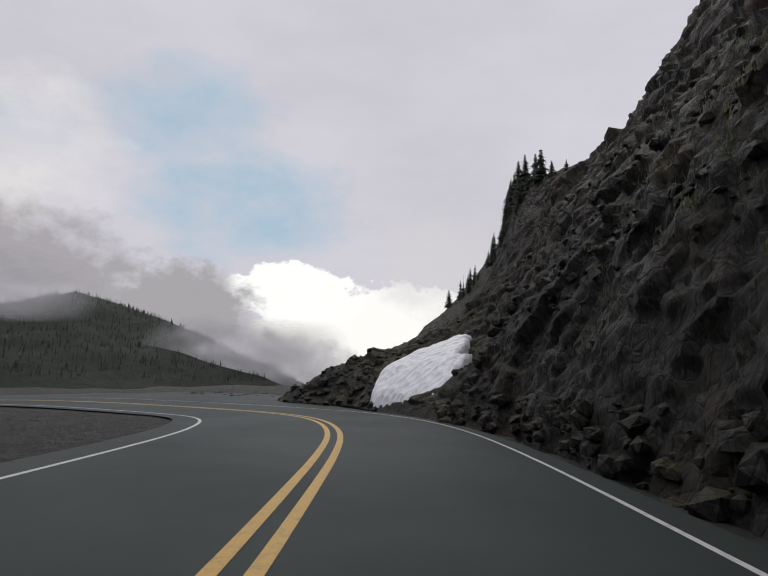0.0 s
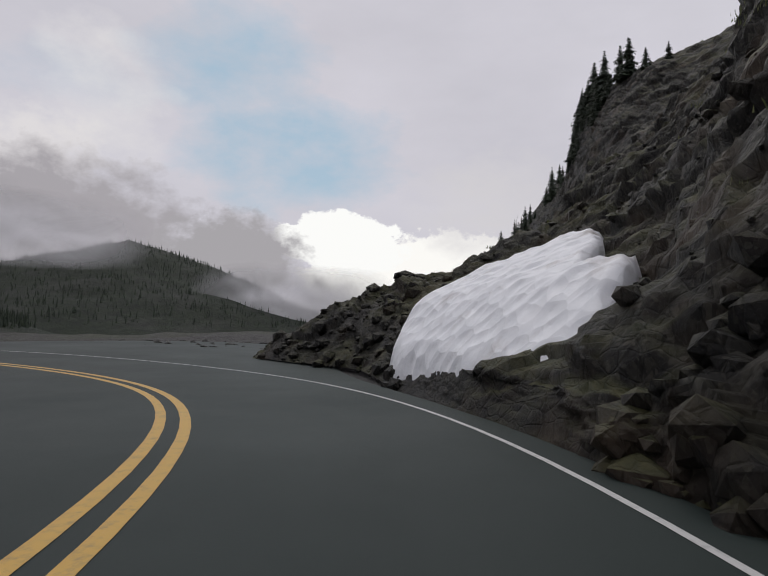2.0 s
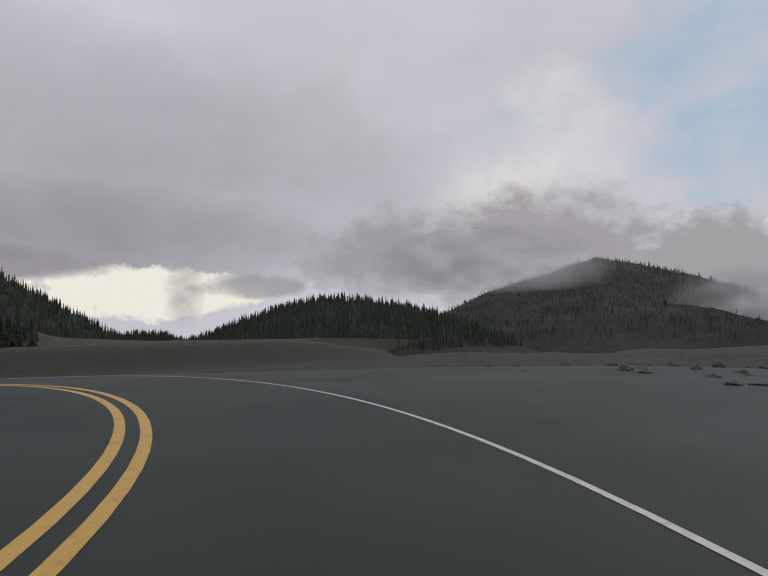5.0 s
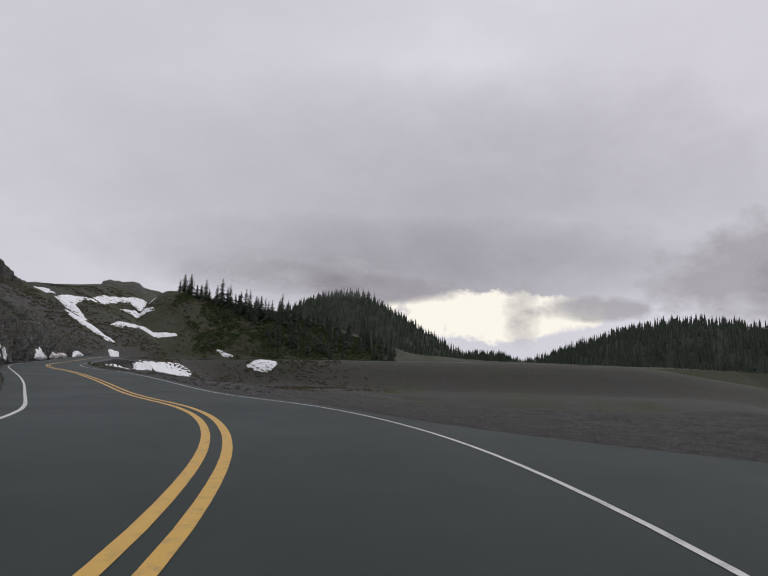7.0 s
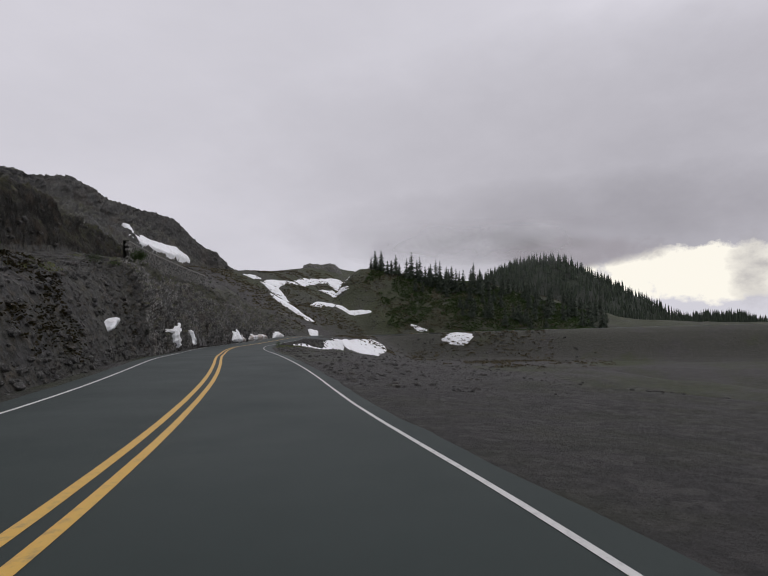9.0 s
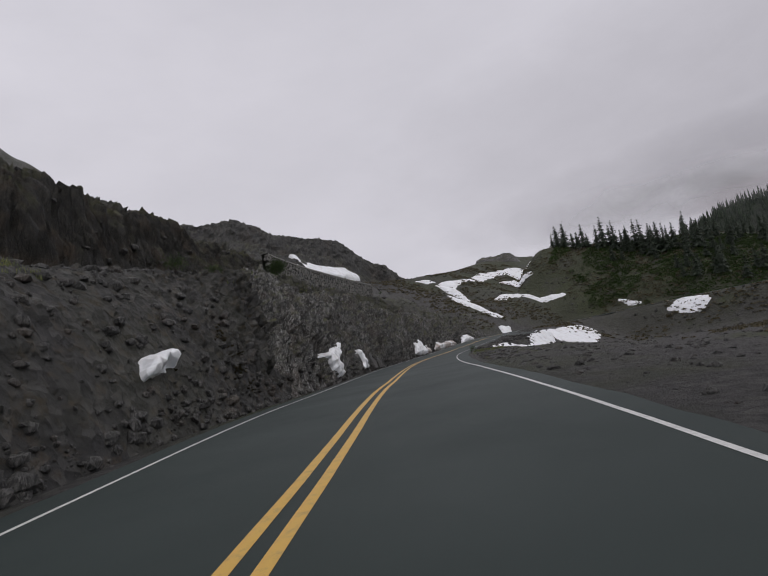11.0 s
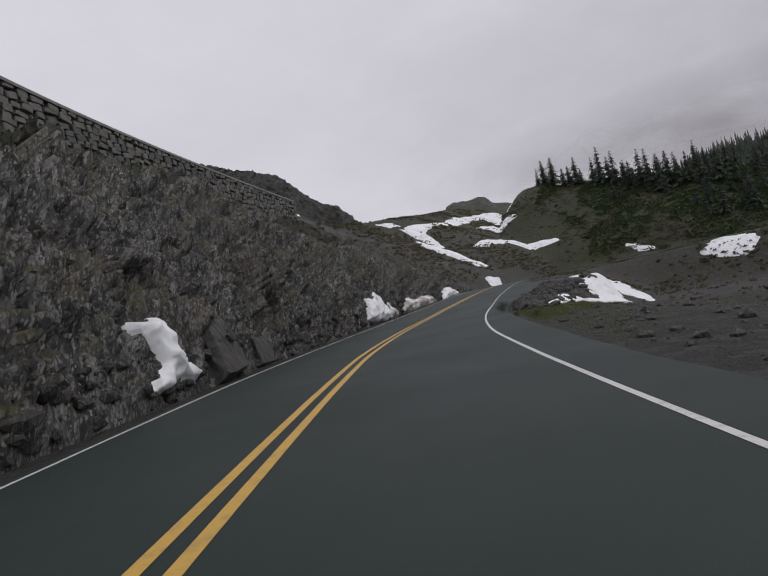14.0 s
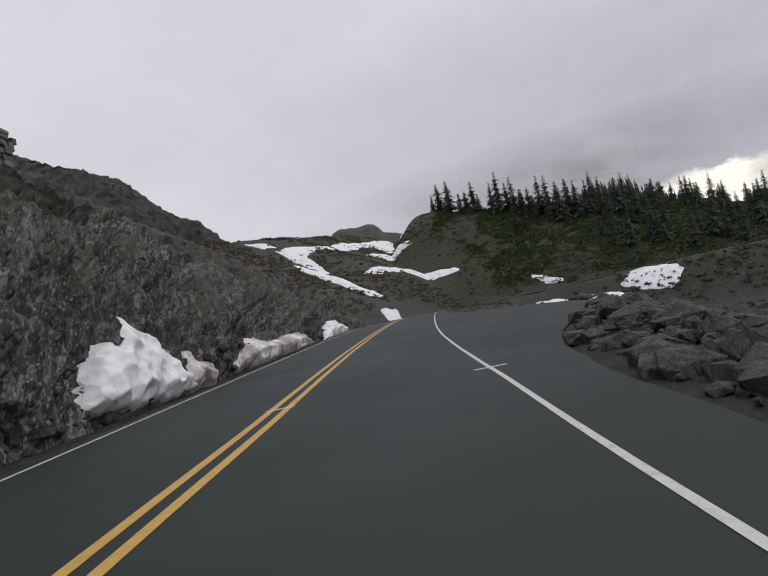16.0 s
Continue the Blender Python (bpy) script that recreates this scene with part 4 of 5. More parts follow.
drape_snow(((-168.9, -57.6), (-167.8, -51.0), (-163.6, -44.8), (-161.4, -39.6), (-157.8, -39.8), (-159.4, -44.3), (-162.0, -49.2)), 0.45, 0.46, SNOW, "long narrow snow tongue along the foot of the slope", None, 2.2)
drape_snow(((-170.8, -69.2), (-176.2, -67), (-175.8, -64.3), (-172.2, -65.4)), 0.45, 0.46, SNOW, "small snowfield behind the ridge", None, 2.2)
drape_snow(((-150.2, -36.5), (-154.6, -35.6), (-151.5, -34.4), (-148, -34.8)), 0.25, 0.45, SNOW, "small snow remnant beside the curve", None, 0.8)
drape_snow(((-192.6, -20.6), (-192.6, -18.6), (-191.6, -15.3), (-190.4, -17.9)), 0.3, 0.3, SNOW, "small snow remnant on the bank above the far road")


# ---- loose stones ----
def stone_shapes(n, rng):
    """Angular stones: cubes with their corners shifted and cut."""
    out = []
    for _ in range(n):
        bm = bmesh.new()
        bmesh.ops.create_icosphere(bm, subdivisions=1, radius=0.5)
        for v in bm.verts:
            v.co = Vector([c * rng.uniform(0.72, 1.2) for c in v.co])
        for v in bm.verts:
            v.co = Vector((v.co.x * 1.15, v.co.y * 0.9, v.co.z * 0.7))
        co = np.array([v.co[:] for v in bm.verts])
        fa = np.array([[v.index for v in f.verts] for f in bm.faces])
        bm.free()
        out.append((co, fa))
    return out


STONES = stone_shapes(7, random.Random(3))


def strew(name, places, sizes, label, mat, seed=1):
    """Many stones as one object of loose stuff."""
    rng = np.random.default_rng(seed)
    vs, fs, at = [], [], 0
    for p, s in zip(places, sizes):
        co, fa = STONES[rng.integers(len(STONES))]
        a, b = rng.uniform(0, 6.28), rng.uniform(-0.5, 0.5)
        ca, sa, cb, sb = math.cos(a), math.sin(a), math.cos(b), math.sin(b)
        m = np.array([[ca, -sa, 0], [sa, ca, 0], [0, 0, 1]]) @ np.array([[1, 0, 0], [0, cb, -sb], [0, sb, cb]])
        vs.append((co * s * rng.uniform(0.8, 1.25, 3)) @ m.T + p)
        fs.append(fa + at)
        at += len(co)
    return tagged(new(name, mesh_from(name, np.concatenate(vs), np.concatenate(fs), mat)), label, "stones", kind="stuff")


rng = np.random.default_rng(11)


def pick(g, t, lo, hi, rows, count):
    """Random places on a slope's grid between two section points."""
    c = np.where((t >= lo) & (t <= hi))[0]
    i, j = rng.integers(rows[0], rows[1], count), rng.choice(c, count)
    return g[i, j]


def sizes(count, small, large):
    return small + (large - small) * rng.random(count) ** 3.5


nr = len(s_south)
foot = pick(g_south, t_south, 0.0, 0.5, (0, nr), 2600)
strew("fallen_stones", foot, sizes(len(foot), 0.06, 0.5), "grey fallen stones along the foot of the rock cut", STONE, 1)
up = pick(g_south, t_south, 3.6, 7.5, (0, nr), 2600)
strew("scree_stones", up, sizes(len(up), 0.1, 0.8), "loose scree blocks over the upper hillside", STONE, 2)
lower = pick(g_south, t_south, 0.4, 3.6, (0, int(nr * 0.42)), 2000)
strew("scree_stones", lower, sizes(len(lower), 0.05, 0.5), "scree stones on the bank under the upper road", STONE, 6)
berm = np.concatenate([pick(g_east, t_east, 0, 2.2, (np.searchsorted(y_east, 14), np.searchsorted(y_east, 48)), 1500),
                       pick(g_east, t_east, 0, 0.6, (0, np.searchsorted(y_east, 15)), 700)])
berm = berm[~((berm[:, 1] > 15) & (berm[:, 1] < 24.6) & (berm[:, 0] > 0.9))]
# bank boulders and ledge blocks share the cliff's shade-darkened brown
strew("boulder_bank", berm, sizes(len(berm), 0.08, 0.6), "brown boulders heaped on the bank outside the bend, coloured dark as backlit", ROCK_BROWN_SHADED, 3)
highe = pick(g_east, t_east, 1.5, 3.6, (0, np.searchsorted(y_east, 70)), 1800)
strew("cliff_debris", highe, sizes(len(highe), 0.08, 0.4), "broken blocks on the ledges of the tall cliff", ROCK_BROWN_SHADED, 7)
sb = rng.uniform(station(-36, 14), station(-150, -28), 4200)
db = -(right_width(sb) + 0.5 + 22 * rng.random(4200) ** 1.6)
pb = np.array([beside(a, b) for a, b in zip(sb, db)])
pb[:, 2] = ground_height(pb[:, 0], pb[:, 1])
strew("rubble", pb, sizes(len(pb), 0.05, 0.32), "scattered rubble on the gravel bench beside the road", STONE, 4)
hu = rng.uniform(-0.05, 1.05, 1500)
hp = np.stack([-86.5 - 22 * hu, -9.6 - 3.4 * hu + rng.normal(0, 0.85, 1500), hu * 0], 1)
hp = hp[road_gap(hp[:, 0], hp[:, 1])[0] < -right_width(road_gap(hp[:, 0], hp[:, 1])[2]) - 0.3]
hp[:, 2] = ground_height(hp[:, 0], hp[:, 1]) + 0.03
strew("rubble_heap", hp, sizes(len(hp), 0.1, 0.75), "bank of angular grey rubble along the turnout", STONE, 14)
kx, ky = rng.uniform(-226, -118, 7000), rng.uniform(-74, 34, 7000)
kz = ground_height(kx, ky)
ok = (np.abs(road_gap(kx, ky)[0]) > 6) & (rng.random(7000) < smooth(-kx, 118, 160) * smooth(-ky, -36, -4))
strew("valley_stones", np.stack([kx, ky, kz], 1)[ok], sizes(7000, 0.1, 0.9)[ok], "pale stones strewn over the valley slope", STONE, 5)
px, py = rng.uniform(-16, -2, 160), rng.uniform(33, 42, 160)
strew("edge_stones", np.stack([px, py, ground_height(px, py)], 1), sizes(160, 0.1, 0.5), "stones along the far edge of the turnout", STONE, 8)


def slab(s, out, z, size, turn, label, seed):
    """A smooth broken slab leaning against the rock cut."""
    r = random.Random(seed)
    bm = bmesh.new()
    bmesh.ops.create_cube(bm, size=1.0)
    bmesh.ops.subdivide_edges(bm, edges=list(bm.edges), cuts=2, use_grid_fill=True)
    for v in bm.verts:
        v.co = Vector([c * (1 - 0.16 * (abs(v.co.x) + abs(v.co.z))) + r.uniform(-0.035, 0.035) for c in v.co])
        v.co = Vector((v.co.x * size[0] + 0.2 * v.co.z * size[2], v.co.y * size[1], v.co.z * size[2]))
    bmesh.ops.bevel(bm, geom=[e for e in bm.edges if e.calc_face_angle(0) > 0.6], offset=0.03, segments=1, affect="EDGES")
    me = bpy.data.meshes.new("boulder")
    bm.to_mesh(me)
    bm.free()
    me.materials.append(SLAB)
    p = beside(s, out)
    l = np.array([np.interp(s, RUN, LEFT[:, 0]), np.interp(s, RUN, LEFT[:, 1])])
    ob = tagged(new("boulder", me), label, "boulder")
    ob.matrix_basis = pose(p[0], p[1], p[2] + z, -18, 0, math.degrees(math.atan2(l[1], l[0])) - 90 + turn)
    return ob


slab(150.5, 4.6, 0.85, (1.9, 0.8, 1.9), 4, "pale smooth rock slab at the foot of the cut", 5)
slab(153.4, 4.65, 0.45, (1.1, 0.6, 1.1), -8, "smooth grey block at the foot of the cut", 6)


# ---- stone retaining wall of the upper road ----
W0, W1, WALL_H = 149.0, 177.0, 2.5


def wall_foot(s):
    """The foot of the wall's face; its top falls gently along the road."""
    s = np.atleast_1d(np.asarray(s, float))
    p = beside(s, 11.4)
    p[:, 2] = np.interp(s, (W0, 165, W1), (12.15, 11.5, 11.0)) - WALL_H
    return p


wall = tagged(new("retaining_wall"), "dry-stone retaining wall of grey blocks along the upper road", "wall", kind="structure")
ws = np.arange(W0, W1, 0.5)
wf = wall_foot(ws)
side = np.stack([np.interp(ws, RUN, LEFT[:, 0]), np.interp(ws, RUN, LEFT[:, 1]), ws * 0], 1)
ring = [wf + side * 0.12 - (0, 0, 0.8), wf + side * 0.2 + (0, 0, WALL_H - 0.05), wf + side * 0.6 + (0, 0, WALL_H - 0.05), wf + side * 0.6 - (0, 0, 0.8)]
core = part("wall_core", sheet("wall_core", np.stack(ring, 1), WALL_STONE), wall, "mortar and rubble core")


cap = [wf + side * o + (0, 0, WALL_H + z) for o, z in ((-0.04, -0.04), (-0.04, 0.09), (0.64, 0.09), (0.64, -0.04))]
part("coping", sheet("coping", np.stack(cap + cap[:1], 1), WALL_STONE), wall, "flat grey mortared coping")


def block(rng_):
    bm = bmesh.new()
    bmesh.ops.create_cube(bm, size=1.0)
    for v in bm.verts:
        v.co = Vector([c * rng_.uniform(0.8, 1.08) for c in v.co])
    bmesh.ops.bevel(bm, geom=list(bm.edges), offset=0.09, segments=1, affect="EDGES")
    me = bpy.data.meshes.new("stone")
    bm.to_mesh(me)
    bm.free()
    me.materials.append(WALL_STONE)
    return me


BLOCKS = [block(random.Random(k)) for k in range(8)]
wr_ = random.Random(21)
count, spare_v, spare_f, spare_n = 0, [], [], 0
course_z = -0.1
while course_z < WALL_H - 0.15:
    hgt = min(wr_.uniform(0.2, 0.34), WALL_H - course_z)
    s = W1 - wr_.uniform(0, 0.4)
    while s > W0 + 0.3:
        wid = wr_.uniform(0.28, 0.72)
        c = wall_foot(s - wid / 2)[0]
        l = np.array([np.interp(s, RUN, LEFT[:, 0]), np.interp(s, RUN, LEFT[:, 1])])
        pos = Vector((c[0] + l[0] * (0.16 + wr_.uniform(-0.04, 0.05)), c[1] + l[1] * 0.16, c[2] + course_z + hgt / 2 + wr_.uniform(-0.07, 0.07)))
        turn = Matrix.Rotation(math.atan2(l[1], l[0]) - math.pi / 2 + wr_.uniform(-0.05, 0.05), 4, "Z")
        m = Matrix.Translation(pos) @ turn @ Matrix.Rotation(wr_.uniform(-0.2, 0.2), 4, "Y") @ Matrix.Diagonal((wid * wr_.uniform(0.85, 1.0), 0.36, hgt * wr_.uniform(0.75, 1.3), 1))
        me = BLOCKS[wr_.randrange(8)]
        if 154 < s < 177 and course_z > 0.5 and count < 300:
            st = part("stone", me, wall)
            st.matrix_basis = m
            count += 1
        else:
            spare_v += [tuple(m @ v.co) for v in me.vertices]
            spare_f += [tuple(i + spare_n for i in p.vertices) for p in me.polygons]
            spare_n += len(me.vertices)
        s -= wid
    course_z += hgt
tagged(part("further_stones", mesh_from("further_stones", spare_v, spare_f, WALL_STONE), wall), kind="stuff")


# ---- trees ----
def conifer_meshes(height, spread, seed, gaps=0.15, dense=1.0):
    """Trunk and crown of a mountain conifer with drooping, ragged boughs."""
    r = random.Random(seed)
    tv, tf = [], []
    n = 6
    rings = 5
    for k in range(rings + 1):
        f = k / rings
        rad = 0.022 * height * (1 - 0.92 * f)
        tv += [(rad * math.cos(2 * math.pi * i / n) + 0.01 * height * math.sin(3 * f + seed), rad * math.sin(2 * math.pi * i / n), f * height * 0.97) for i in range(n)]
    for k in range(rings):
        tf += [(k * n + i, k * n + (i + 1) % n, (k + 1) * n + (i + 1) % n, (k + 1) * n + i) for i in range(n)]
    cv, cf = [], []
    z = 0.1 * height * r.uniform(0.7, 1.6)
    while z < height:
        f = z / height
        reach = spread * (1 - f) ** 0.75 * r.uniform(0.6, 1.15) + 0.02 * height
        boughs = max(3, int((5 + 3 * (1 - f)) * dense))
        a0 = r.uniform(0, 6.28)
        for b in range(boughs):
            if r.random() < gaps:
                continue
            a = a0 + 6.283 * b / boughs + r.uniform(-0.35, 0.35)
            ln = reach * r.uniform(0.55, 1.15)
            droop = r.uniform(0.1, 0.4) * ln
            ca, sa = math.cos(a), math.sin(a)
            for part_ in range(3):
                g0, g1 = part_ / 3, (part_ + 1.25) / 3
                w = ln * 0.31 * (1.15 - g0) * r.uniform(0.7, 1.25)
                x0, x1 = ln * g0, ln * min(g1, 1.05)
                z0, z1 = z - droop * g0 * g0, z - droop * g1 * g1 + r.uniform(-0.03, 0.03) * height
                th = 0.3 * w
                base = len(cv)
                for x, y, zz in ((x0, 0, z0 + th), (0.5 * (x0 + x1), w, z0 - th * r.uniform(0.3, 1.6)), (x1, r.uniform(-0.3, 0.3) * w, z1), (0.5 * (x0 + x1), -w, z0 - th * r.uniform(0.3, 1.6)), (0.5 * (x0 + x1), 0, z0 + th * 1.3)):
                    cv.append((x * ca - y * sa, x * sa + y * ca, zz))
                cf += [(base, base + 1, base + 4), (base + 1, base + 2, base + 4), (base + 2, base + 3, base + 4), (base + 3, base, base + 4), (base, base + 3, base + 2, base + 1)]
        z += height * r.uniform(0.035, 0.065) / dense
    return mesh_from("trunk", tv, tf, BARK), mesh_from("crown", cv, cf, NEEDLES)


CONIFERS = []
for k, (hh, sp, gp, dn) in enumerate(((8.0, 2.2, 0.16, 1.35), (8.8, 2.6, 0.22, 1.3), (6.6, 1.9, 0.1, 1.4), (9.6, 2.4, 0.22, 1.25))):
    tree = tagged(new("conifer_tree"), "dark green mountain conifer with ragged drooping boughs", "tree", "conifers on the ridges")
    tm, cm = conifer_meshes(hh, sp, 40 + k, gp, dn)
    part("trunk", tm, tree)
    part("crown", cm, tree)
    CONIFERS.append(tree)
placed = [0, 0, 0, 0]
tr = random.Random(8)


def plant(x, y, z, size, kind=None):
    k = tr.randrange(4) if kind is None else kind
    m = pose(x, y, z - 0.25, tr.uniform(-2, 2), tr.uniform(-2, 2), tr.uniform(0, 360))
    if placed[k]:
        ob = copy_thing(CONIFERS[k], Matrix.Identity(4))
    else:
        ob = CONIFERS[k]
    placed[k] += 1
    ob.matrix_basis = m @ Matrix.Diagonal((size, size, size, 1))


def ground_at(x, y):
    return float(ground_height(np.array([x]), np.array([y]))[0])


# the row on the knoll's crest, thinning to the south
for f, size in ((0.0, 0.62), (0.045, 0.98), (0.1, 1.08), (0.17, 0.95), (0.205, 1.0), (0.245, 1.1), (0.27, 0.6), (0.345, 0.9), (0.375, 1.15), (0.42, 1.0), (0.455, 1.1),
                (0.5, 0.9), (0.535, 1.15), (0.58, 1.05), (0.62, 1.1), (0.66, 0.95), (0.71, 1.1), (0.75, 1.0), (0.8, 1.1), (0.86, 1.0), (0.93, 1.05), (1.0, 0.95)):
    x, y = -221.5 + 9 * f + tr.uniform(-2.0, 2.0), -44.0 + 46 * f
    plant(x, y, ground_at(x, y), 0.92 * size)
# the wood on its northern half
for k in range(110):
    x, y = tr.uniform(-236, -196), tr.uniform(-24, 40)
    if y < -10 and x > -210:
        continue
    if abs(road_gap(np.array([x]), np.array([y]))[0][0]) < 9:
        continue
    plant(x, y, ground_at(x, y), tr.uniform(0.5, 0.85))


def east_ground(x, y):
    o = np.array([np.interp(y, EAST_KEYS, EAST_OUT[:, i]) for i in range(8)])
    z = np.array([np.interp(y, EAST_KEYS, EAST_Z[:, i]) for i in range(8)])
    return float(np.interp(x, o, z))


# trees on the shoulder of the tall cliff
for y, up, size in ((61, 5.05, 0.26), (65, 5.02, 0.3), (69.5, 5.0, 0.62), (70.5, 5.03, 0.5), (72.5, 5.0, 0.6), (76.5, 5.0, 0.34), (78.5, 5.0, 0.58), (80, 5.02, 0.52), (81, 4.98, 0.44), (84, 5.0, 0.6)):
    x = float(np.interp(up, np.arange(8), [np.interp(y, EAST_KEYS, EAST_OUT[:, i]) for i in range(8)]))
    plant(x, y, east_ground(x, y), size)
for k in range(110):
    y = 74 + 20 * tr.random() ** 0.6
    up = tr.uniform(4.15, 5.0) if y > 83 else tr.uniform(4.5, 5.0)
    x = float(np.interp(up, np.arange(8), [np.interp(y, EAST_KEYS, EAST_OUT[:, i]) for i in range(8)]))
    plant(x, y, east_ground(x, y), tr.uniform(0.2, 0.46))
for k in range(24):
    x, y = tr.uniform(24, 44), tr.uniform(140, 200)
    plant(x, y, east_ground(x, y), tr.uniform(0.4, 0.9))
# small trees on the cliff top over the upper road
for s, t_, sz in ((133, 7.1, 0.28), (134, 7.2, 0.35), (135.4, 7.15, 0.3), (139, 7.2, 0.16), (147, 7.3, 0.18), (150, 7.2, 0.14), (156, 7.4, 0.15)):
    p = south_smooth(s, np.array([t_]))[0]
    plant(p[0], p[1], p[2] + 0.2, sz)

# a bare snag on the far shoulder
snag = tagged(new("dead_tree", conifer_meshes(7.0, 0.3, 91, 0.85, 0.6)[0]), "thin bare dead trunk standing on the ridge", "dead tree")
snag.matrix_basis = pose(31, 205, east_ground(31, 205) + 0.3, 0, 3, 0)


def shrub(name, p, size, leaves, mat, label, seed):
    """A leafy shrub: stems and many small leaves."""
    r = random.Random(seed)
    ob = tagged(new(name), label, "shrub", "shrubs")
    lv, lf, sv, sf = [], [], [], []
    for k in range(9):
        a, e = r.uniform(0, 6.28), r.uniform(0.7, 1.45)
        tip = Vector((math.cos(a) * math.cos(e), math.sin(a) * math.cos(e), math.sin(e))) * size * r.uniform(0.7, 1.1)
        b = len(sv)
        for q, w in ((Vector((0, 0, 0)), 0.03), (tip, 0.008)):
            sv += [tuple(q + Vector((w * size * math.cos(j * 2.1), w * size * math.sin(j * 2.1), 0))) for j in range(3)]
        sf += [(b + j, b + (j + 1) % 3, b + 3 + (j + 1) % 3, b + 3 + j) for j in range(3)]
        for q in range(leaves // 9):
            c = tip * r.uniform(0.45, 1.05) + Vector((r.gauss(0, 0.2), r.gauss(0, 0.2), r.gauss(0, 0.16))) * size
            u = Vector((r.gauss(0, 1), r.gauss(0, 1), r.gauss(0, 1))).normalized() * size * r.uniform(0.03, 0.055)
            v = u.orthogonal().normalized() * size * r.uniform(0.016, 0.028)
            b2 = len(lv)
            lv += [tuple(c - u), tuple(c + v), tuple(c + u), tuple(c - v + Vector((0, 0, 0.01)))]
            lf += [(b2, b2 + 1, b2 + 2), (b2, b2 + 2, b2 + 3)]
    part("stem", mesh_from("stems", sv, sf, BARK), ob)
    part("foliage", mesh_from("foliage", lv, lf, mat), ob)
    ob.matrix_basis = pose(*p)
    return ob


bp = south_smooth(144.6, np.array([3.55]))[0]
shrub("shrub", bp + (0, 0, 0.45), 1.15, 3000, LEAVES, "bright green leafy shrub on the cliff edge", 4)
for k, (s, t_, sz) in enumerate(((126, 3.6, 0.7), (143.5, 3.5, 0.5), (128.5, 3.1, 0.5), (178, 4.3, 0.55), (181, 4.6, 0.4), (191, 4.4, 0.4), (108, 2.6, 0.6))):
    p = south_smooth(s, np.array([t_]))[0]
    shrub("shrub", p + (0, 0, 0.15), sz, 1000, LEAVES, "small green shrub rooted in the rocks", 60 + k)
for k, (x, y, sz) in enumerate(((-86.4, -10.2, 0.42), (-86.9, -9.7, 0.34), (-85.8, -9.9, 0.3), (-82.2, -8.2, 0.2), (-81.2, -7.3, 0.22))):
    shrub("shrub", (x, y, ground_at(x, y)), sz, 500, LEAVES, "low green plant clump on the gravel shoulder", 180 + k)
for k in range(46):
    x, y = tr.uniform(-212, -186), tr.uniform(-36, 12)
    if abs(road_gap(np.array([x]), np.array([y]))[0][0]) < 9:
        continue
    shrub("shrub", (x, y, ground_at(x, y)), tr.uniform(0.8, 1.7), 500, LEAVES, "green scrub on the knoll's slope", 100 + k)


# low scrub over the knoll
def scrub(name, spots, label, seed, mat=LEAVES):
    r = random.Random(seed)
    v, f = [], []
    for x, y, z, s in spots:
        for _ in range(11):
            c = Vector((x + r.gauss(0, 0.45) * s, y + r.gauss(0, 0.45) * s, z + abs(r.gauss(0.25, 0.25)) * s))
            u = Vector((r.gauss(0, 1), r.gauss(0, 1), r.gauss(0, 0.6))).normalized() * s * r.uniform(0.2, 0.42)
            w = u.orthogonal().normalized() * s * r.uniform(0.12, 0.26)
            b = len(v)
            v += [tuple(c - u), tuple(c + w), tuple(c + u), tuple(c - w)]
            f += [(b, b + 1, b + 2), (b, b + 2, b + 3)]
    return tagged(new(name, mesh_from(name, v, f, mat)), label, "scrub", kind="stuff")


sx_, sy_ = np.random.default_rng(77).uniform((-226, -42), (-178, 34), (11000, 2)).T
sz_ = ground_height(sx_, sy_)
cover = 0.9 * waves(np.stack([sx_, sy_, sz_ * 0], 1), 14.0, 63) + 0.022 * (sz_ - 11) + 0.02 * (sy_ + 14)
ok = (np.abs(road_gap(sx_, sy_)[0]) > 7) & (cover > -0.12)
scrub("knoll_scrub", [(a, b, c, 0.62) for a, b, c in zip(sx_[ok], sy_[ok], sz_[ok])], "dark green low scrub covering the wooded knoll", 3)


# olive heath over the valley slope
def heath(name, spots, label, seed):
    r = random.Random(seed)
    v, f = [], []
    for x, y, z, s in spots:
        for _ in range(7):
            c = Vector((x + r.gauss(0, 0.5) * s, y + r.gauss(0, 0.5) * s, z + 0.12 * s))
            a, w, h = r.uniform(0, 6.28), s * r.uniform(0.3, 0.6), s * r.uniform(0.12, 0.4)
            u = Vector((math.cos(a), math.sin(a), 0)) * w
            b = len(v)
            v += [tuple(c - u - Vector((0, 0, 0.2 * s))), tuple(c + u.cross(Vector((0, 0, 1))) * 0.7 - Vector((0, 0, 0.15 * s))), tuple(c + u - Vector((0, 0, 0.2 * s))), tuple(c + Vector((0, 0, h)))]
            f += [(b, b + 1, b + 3), (b + 1, b + 2, b + 3), (b + 2, b, b + 3)]
    return tagged(new(name, mesh_from(name, v, f, HEATH)), label, "heath", kind="stuff")


hx, hy = np.random.default_rng(78).uniform((-240, -74), (-116, 44), (15000, 2)).T
hz = ground_height(hx, hy)
ok = (np.abs(road_gap(hx, hy)[0]) > 5.5) & (np.random.default_rng(79).random(15000) < smooth(-hx, 122, 165) * smooth(-hy, -42, -5)) & (waves(np.stack([hx, hy, hz * 0], 1), 9.0, 64) > -0.06)
